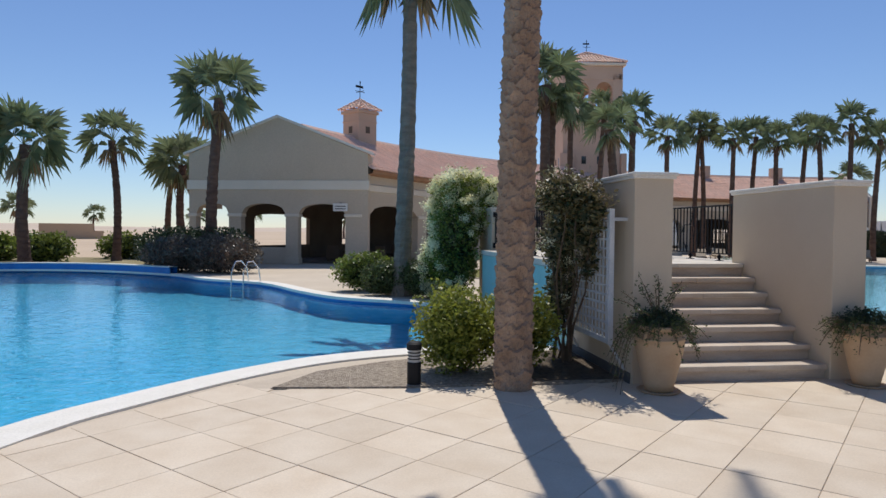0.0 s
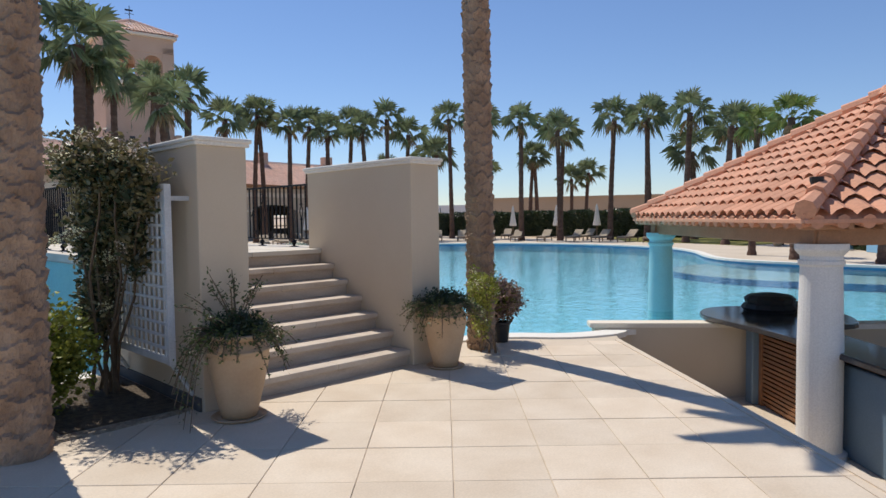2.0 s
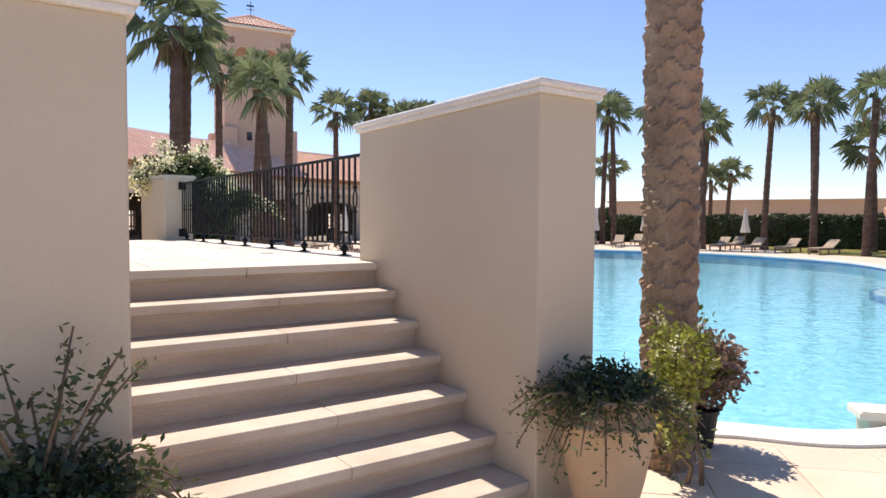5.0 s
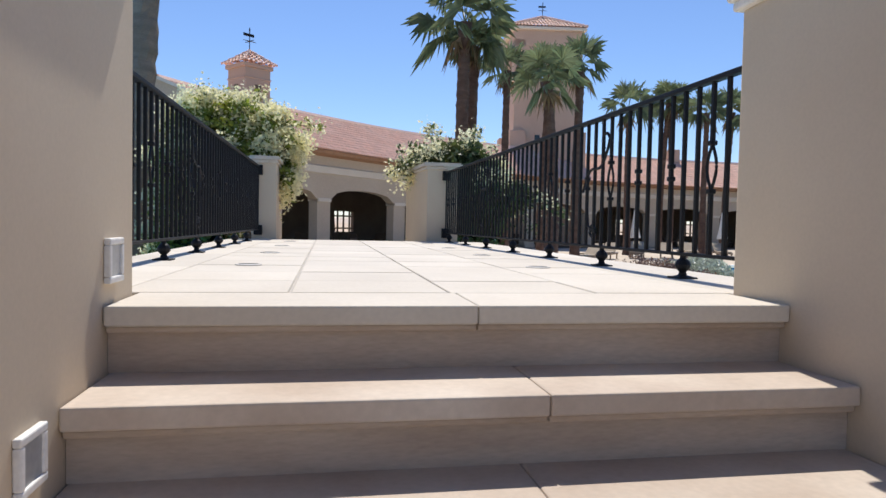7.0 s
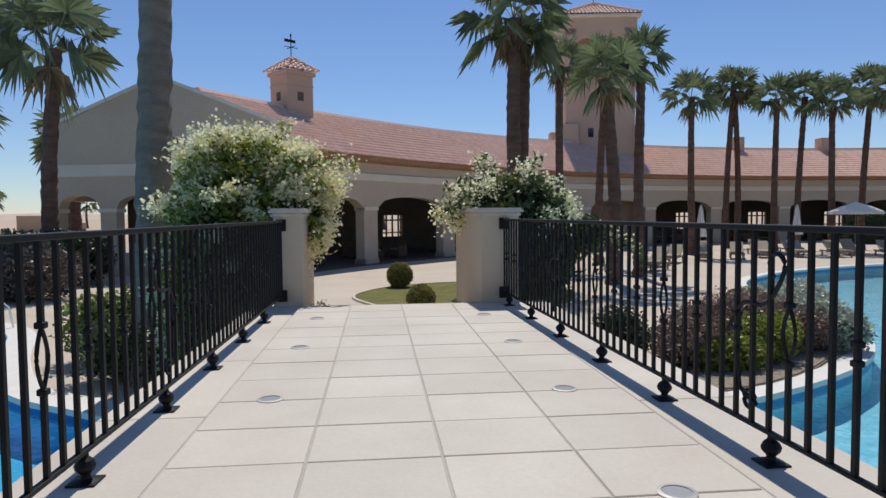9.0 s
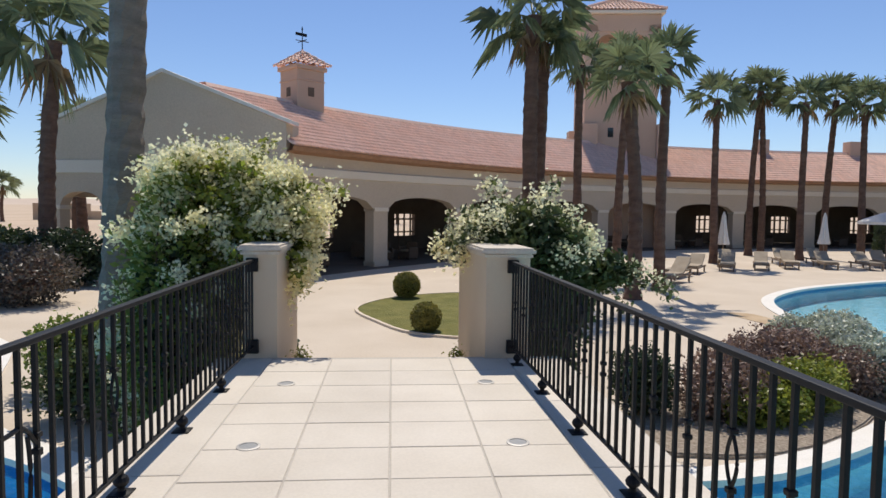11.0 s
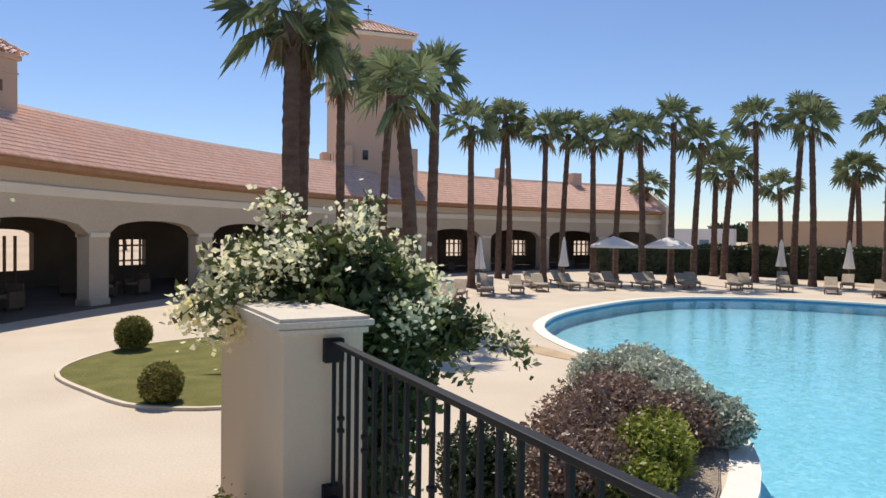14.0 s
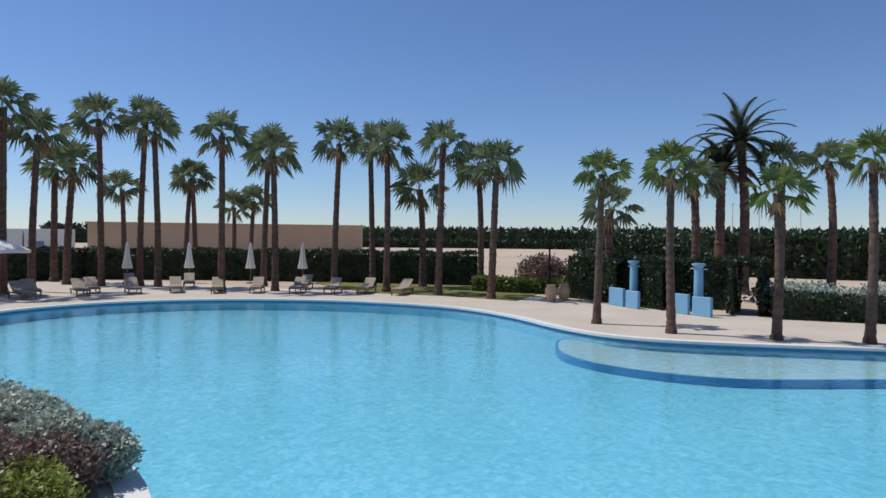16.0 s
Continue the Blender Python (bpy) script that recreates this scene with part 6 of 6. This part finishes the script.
# ---------------------------------------------------------------- pool furniture
def lounger(m):
    s = thing("sun_lounger", label="wooden sun lounger with a beige cushion and raised back", category="sun lounger", group="pool loungers")
    part("frame", box(0, 1.25, -0.32, 0.32, 0.24, 0.31, 0.01), TEAK, s)
    for x in (0.1, 1.75):
        for y in (-0.28, 0.28):
            part("leg", box(x - 0.03, x + 0.03, y - 0.03, y + 0.03, 0, 0.24), TEAK, s)
    part("side_rail", box(1.2, 1.95, -0.32, -0.27, 0.24, 0.3), TEAK, s)
    part("side_rail", box(1.2, 1.95, 0.27, 0.32, 0.24, 0.3), TEAK, s)
    part("mattress", box(0.02, 1.24, -0.29, 0.29, 0.31, 0.38, 0.025), BEIGECUSH, s)
    b = part("backrest", box(0, 0.78, -0.29, 0.29, 0, 0.08, 0.025), BEIGECUSH, s)
    b.matrix_basis = pose(1.22, 0, 0.30, 0, -33, 0)
    s.matrix_basis = m
    return s


first = None
LOUNGE = [
          (20.6, 38.2, 60), (22.5, 38.7, 62), (24.3, 39.3, 66), (26.2, 39.3, 72), (28.1, 38.9, 80), (30.2, 38.5, 66), (32.3, 37.8, 60), (34.5, 36.8, 48), (36.0, 35.1, 42), (37.2, 33.6, 34),
          (37.5, 31.5, 28), (38.1, 29.7, 20), (38.7, 27.8, 12), (38.9, 26.0, 6), (39.2, 24.3, 2), (38.9, 22.4, -6), (18.4, 37.0, 55), (39.5, 37.8, 40), (40.8, 35.1, 30), (41.2, 28.4, 12),
          (16.8, 35.3, 50), (15.7, 33.4, 44), (21.6, 40.3, 62), (25.2, 41.2, 70), (27.3, 41.3, 76), (29.6, 40.2, 68), (31.5, 39.3, 62), (33.6, 38.7, 52), (35.7, 37.2, 44)]
for x, y, r in LOUNGE:
    first = copy_thing(first, pose(x, y, 0.0, 0, 0, r)) if first else lounger(pose(x, y, 0.0, 0, 0, r))


def closed_umbrella(x, y):
    u = thing("closed_umbrella", (x, y, 0), "closed white canvas parasol on a pole", "parasol", "closed parasols")
    part("pole", tube([(0, 0, 0), (0, 0, 2.6)], 0.025, 8), TEAK, u)
    V, F = [], []
    for i, (r, z) in enumerate([(0.03, 2.62), (0.10, 2.4), (0.16, 1.9), (0.24, 1.35), (0.32, 1.02), (0.30, 0.95)]):
        for k in range(16):
            rr = r * (1 if k % 2 else 0.72)
            V.append((rr * math.cos(k * math.pi / 8), rr * math.sin(k * math.pi / 8), z))
    for i in range(5):
        for k in range(16):
            j = (k + 1) % 16
            F.append((i * 16 + k, i * 16 + j, i * 16 + 16 + j, i * 16 + 16 + k))
    part("canopy", mesh_of("canopy", V, F, CANVAS), None, u)
    part("base", lathe([(0.28, 0), (0.28, 0.06), (0.05, 0.1)], 16), TEAK, u)


def open_umbrella(x, y):
    u = thing("open_umbrella", (x, y, 0), "open white canvas parasol on a pole", "parasol", "open parasols")
    part("pole", tube([(0, 0, 0), (0, 0, 2.7)], 0.025, 8), TEAK, u)
    V, F = [(0, 0, 2.72)], []
    for r, z in ((0.7, 2.47), (1.3, 2.2), (1.3, 2.06)):
        V += [(r * math.cos(k * math.pi / 4), r * math.sin(k * math.pi / 4), z) for k in range(8)]
    for k in range(8):
        j = (k + 1) % 8
        F.append((0, 1 + k, 1 + j))
        for i in range(2):
            F.append((1 + i * 8 + k, 9 + i * 8 + k, 9 + i * 8 + j, 1 + i * 8 + j))
    canopy = part("canopy", mesh_of("canopy", V, F, CANVAS), None, u)
    for k in range(8):
        a = k * math.pi / 4
        part("rib", tube([(0.04 * math.cos(a), 0.04 * math.sin(a), 2.62), (0.7 * math.cos(a), 0.7 * math.sin(a), 2.44), (1.27 * math.cos(a), 1.27 * math.sin(a), 2.19)], 0.012, 4), TEAK, canopy)
    part("base", lathe([(0.28, 0), (0.28, 0.06), (0.05, 0.1)], 16), TEAK, u)


for x, y in ((43.0, 40.6), (44.8, 37.5), (45.6, 33.7), (46.4, 30.5), (29.0, 44.0), (22.8, 42.8)):
    closed_umbrella(x, y)
for x, y in ((31.0, 42.1), (33.9, 40.9)):
    open_umbrella(x, y)


def armchair(m):
    s = thing("wicker_armchair", label="dark wicker armchair standing under the arcade", category="chair", group="arcade chairs")
    part("seat", box(-0.32, 0.32, -0.32, 0.32, 0.12, 0.42, 0.03), WICKER, s)
    part("cushion", box(-0.27, 0.27, -0.27, 0.3, 0.42, 0.5, 0.03), BEIGECUSH, s)
    part("backrest", box(-0.34, 0.34, -0.40, -0.32, 0.12, 0.88, 0.03), WICKER, s)
    for x in (-1, 1):
        part("armrest", box(x * 0.36 - 0.045, x * 0.36 + 0.045, -0.36, 0.32, 0.1, 0.64, 0.03), WICKER, s)
        for y in (-0.3, 0.28):
            part("leg", box(x * 0.3 - 0.03, x * 0.3 + 0.03, y - 0.03, y + 0.03, 0, 0.12), WICKER, s)
    s.matrix_basis = m
    return s


def low_table(m):
    s = thing("low_table", label="low dark wicker table between the armchairs", category="table", group="arcade tables")
    part("tabletop", box(-0.4, 0.4, -0.4, 0.4, 0.40, 0.45, 0.01), TEAK, s)
    for x in (-0.34, 0.34):
        for y in (-0.34, 0.34):
            part("leg", box(x - 0.03, x + 0.03, y - 0.03, y + 0.03, 0, 0.40), WICKER, s)
    s.matrix_basis = m
    return s


ch = tb = None
for b in range(0, BAYS):
    mid = A0 - STEPA * (b + 0.5)
    for r, da, rot in ((RW + 1.6, -0.9, 0), (RW + 1.8, 0.9, 50), (RW + 3.4, -0.9, 170), (RW + 3.5, 0.8, 200)):
        x, y, _ = polar(r, mid + da)
        m = pose(x, y, 0.02, 0, 0, rot + mid)
        ch = copy_thing(ch, m) if ch else armchair(m)
    x, y, _ = polar(RW + 2.6, mid)
    m = pose(x, y, 0.02, 0, 0, mid)
    tb = copy_thing(tb, m) if tb else low_table(m)

# outdoor showers
for x, y, r in ((36.2, 11.0, 30), (33.7, 8.8, 40)):
    s = thing("outdoor_shower", (x, y, 0), "blue plastered shower column with low blue side walls", "shower", "outdoor showers", rz=r)
    col = part("column", lathe([(0.23, 0), (0.23, 0.08), (0.19, 0.12), (0.17, 1.85), (0.2, 1.9), (0.26, 1.95), (0.26, 2.02)], 20), SHOWERBLUE, s)
    for sx in (-1, 1):
        part("shower_head", tube([(0.15 * sx, 0, 1.78), (0.38 * sx, 0, 1.82), (0.42 * sx, 0, 1.76)], 0.02, 6), CHROME, col)
    part("side_wall", box(-0.95, -0.1, 0.35, 0.5, 0, 0.75, 0.02), SHOWERBLUE, s)
    part("side_wall", box(0.1, 1.15, 0.35, 0.5, 0, 0.8, 0.02), SHOWERBLUE, s)
fp = thing("fence_post", (39.0, 14.7, 0), "tall thin dark steel post", "post")
part("post", tube([(0, 0, 0), (0, 0, 3.4)], 0.045, 8), IRON, fp)
for x, y in ((38.6, 14.0), (37.9, 14.6)):
    p = thing("stone_jar", (x, y, 0), "old stone jar beside the garden path", "jar", "garden jars")
    part("jar", lathe([(0.16, 0), (0.24, 0.15), (0.3, 0.4), (0.28, 0.6), (0.2, 0.72), (0.24, 0.8), (0.2, 0.8)], 18), POTCLAY, p)
for i, (x, y) in enumerate(((118.3, -11.6), (118, -13.0), (117, -16.7), (115.3, -22.2))):
    p = thing("light_mast", (x, y, 0), "far slender lamp mast", "lamp mast", "far masts")
    part("mast", tube([(0, 0, 0), (0, 0, 9)], 0.09, 6), SHEDWHITE, p)
    part("lamp_head", box(-0.3, 0.3, -0.15, 0.15, 9, 9.15), SHEDWHITE, p)

# ---------------------------------------------------------------- beyond the resort
b = thing("block_building", (104, 66, 0), "long low tan block building beyond the hedge", "building", rz=-66)
part("wall", box(-21, 21, 0, 12, 0, 5.0), SHEDTAN, b)
part("roof", box(-21.3, 21.3, -0.3, 12.3, 5.0, 5.3), SHEDTAN, b)
b = thing("ruined_wall", (-46, 119, 0), "far broken brown block wall in the desert", "wall", rz=20)
part("wall", box(-4, 4, 0, 0.6, 0, 2.6, 0.05), SHEDTAN, b)
part("wall_stub", box(3.0, 5.5, 0, 0.6, 0, 1.4, 0.05), SHEDTAN, b)
b = thing("site_container", (84, 90, 0), "white site containers beyond the hedge", "container", rz=-58)
for i in range(3):
    part("box", box(-9 + 6.1 * i, -3.1 + 6.1 * i, 0, 2.5, 0, 4.0, 0.05), SHEDWHITE, b)
    part("door", box(-8 + 6.1 * i, -6.6 + 6.1 * i, -0.06, 0.0, 0.2, 2.3), BLUEGREY, b)
V, F = [], []
n = 180
for i in range(n):
    a = 2 * math.pi * i / n
    hgt = 9 + 9 * noise.noise(Vector((math.cos(a) * 3, math.sin(a) * 3, 0))) + 5 * noise.noise(Vector((math.cos(a) * 11, math.sin(a) * 11, 3)))
    for r, z in ((900, -1), (1300, max(2, hgt) * 0.55), (1900, max(3, hgt) * 1.3), (2600, -2)):
        V.append((r * math.cos(a), r * math.sin(a), z))
for i in range(n):
    j = (i + 1) % n
    for k in range(3):
        F.append((i * 4 + k, j * 4 + k, j * 4 + k + 1, i * 4 + k + 1))
tagged(part("backdrop", mesh_of("backdrop", V, F, HILL, True), None), "low pale desert hills on the horizon", "hills", kind="structure")

# ---------------------------------------------------------------- paving slabs
TS = 0.62
TERRACE = [(9.93, 7.42), (8.9, 8.7), (7.6, 9.4), (4.6, 8.6), (2.08, 8.55), (0.66, 8.64), (1.06, 9.5), (0.1, 8.8), (-0.7, 7.7), (-1.35, 6.7), (-2.0, 5.0), (-3.3, 1.4), (-6, -0.5), (-6, -5), (0, -4), (4.6, 1.35), (7.0, 4.05)]
terrace = tagged(part("terrace", prism(TERRACE, -0.004, 0.002), GROUT), "terrace of cream stone slabs laid diagonally", "terrace", kind="structure")


def clip(poly, p, nrm):
    out = []
    for i in range(len(poly)):
        a, b = Vector(poly[i - 1]), Vector(poly[i])
        da, db = (a - p).dot(nrm), (b - p).dot(nrm)
        if (da <= 0) != (db <= 0):
            out.append(tuple(a + (b - a) * (da / (da - db))))
        if db <= 0:
            out.append(tuple(b))
    return out


slab_bm = bmesh.new()
add_box(slab_bm, -TS / 2 + 0.003, TS / 2 - 0.003, -TS / 2 + 0.003, TS / 2 - 0.003, 0.0, 0.008)
bmesh.ops.bevel(slab_bm, geom=[e for e in slab_bm.edges if all(v.co.z > 0.007 for v in e.verts)], offset=0.003, segments=1, affect="EDGES")
slab = bpy.data.meshes.new("slab")
slab_bm.to_mesh(slab)
slab_bm.free()
slab.materials.append(STONE)
count = 0
for i in range(-16, 16):
    for j in range(-16, 16):
        c = Vector((5.92, 6.69)) + Vector((0.7071, -0.7071)) * TS * (i + 0.5) + Vector((0.7071, 0.7071)) * TS * (j + 0.5)
        rim = [c + Vector((TS * 0.7071 * dx, TS * 0.7071 * dy)) for dx, dy in ((1, 0), (0, 1), (-1, 0), (0, -1))]
        ins = [inside(p, TERRACE) for p in rim]
        if c.y < -1.6 or c.x < -4.2 or not (any(ins) or inside(c, TERRACE)):
            continue
        if all(ins):
            ob = part("slab", slab, None, terrace)
            ob.matrix_basis = pose(c.x, c.y, 0.002 + 0.0015 * math.sin(i * 7.1 + j * 3.3), 0, 0, 45)
        else:
            poly = [tuple(p) for p in rim]
            k = len(TERRACE)
            for e in range(k):
                a, b2 = Vector(TERRACE[e]), Vector(TERRACE[(e + 1) % k])
                d = (b2 - a)
                t = max(0.0, min(1.0, (c - a).dot(d) / d.length_squared))
                if (a + d * t - c).length < TS * 0.75:
                    poly = clip(poly, a, Vector((d.y, -d.x)).normalized()) if len(poly) > 2 else []
            if len(poly) > 2:
                cc = Vector((sum(p[0] for p in poly) / len(poly), sum(p[1] for p in poly) / len(poly)))
                poly = [tuple(cc + (Vector(p) - cc) * 0.99) for p in poly]
                part("slab", prism(poly, 0.0, 0.01), STONE, terrace)
        count += 1

dt_bm = bmesh.new()
add_box(dt_bm, -TW / 2 + 0.005, TW / 2 - 0.005, -TL / 2 + 0.004, TL / 2 - 0.004, -0.02, 0.0)
bmesh.ops.bevel(dt_bm, geom=[e for e in dt_bm.edges if all(v.co.z > -0.001 for v in e.verts)], offset=0.003, segments=1, affect="EDGES")
dtile = bpy.data.meshes.new("deck_tile")
dt_bm.to_mesh(dtile)
dt_bm.free()
dtile.materials.append(DECKSTONE)
for i in range(4):
    y = 10.535 + TL / 2
    while y < DY1:
        part("deck_tile", dtile, None, bridge).location = (TCX + (i - 1.5) * TW, y, DECK + 0.0008 * math.sin(y * 9 + i * 4))
        y += TL
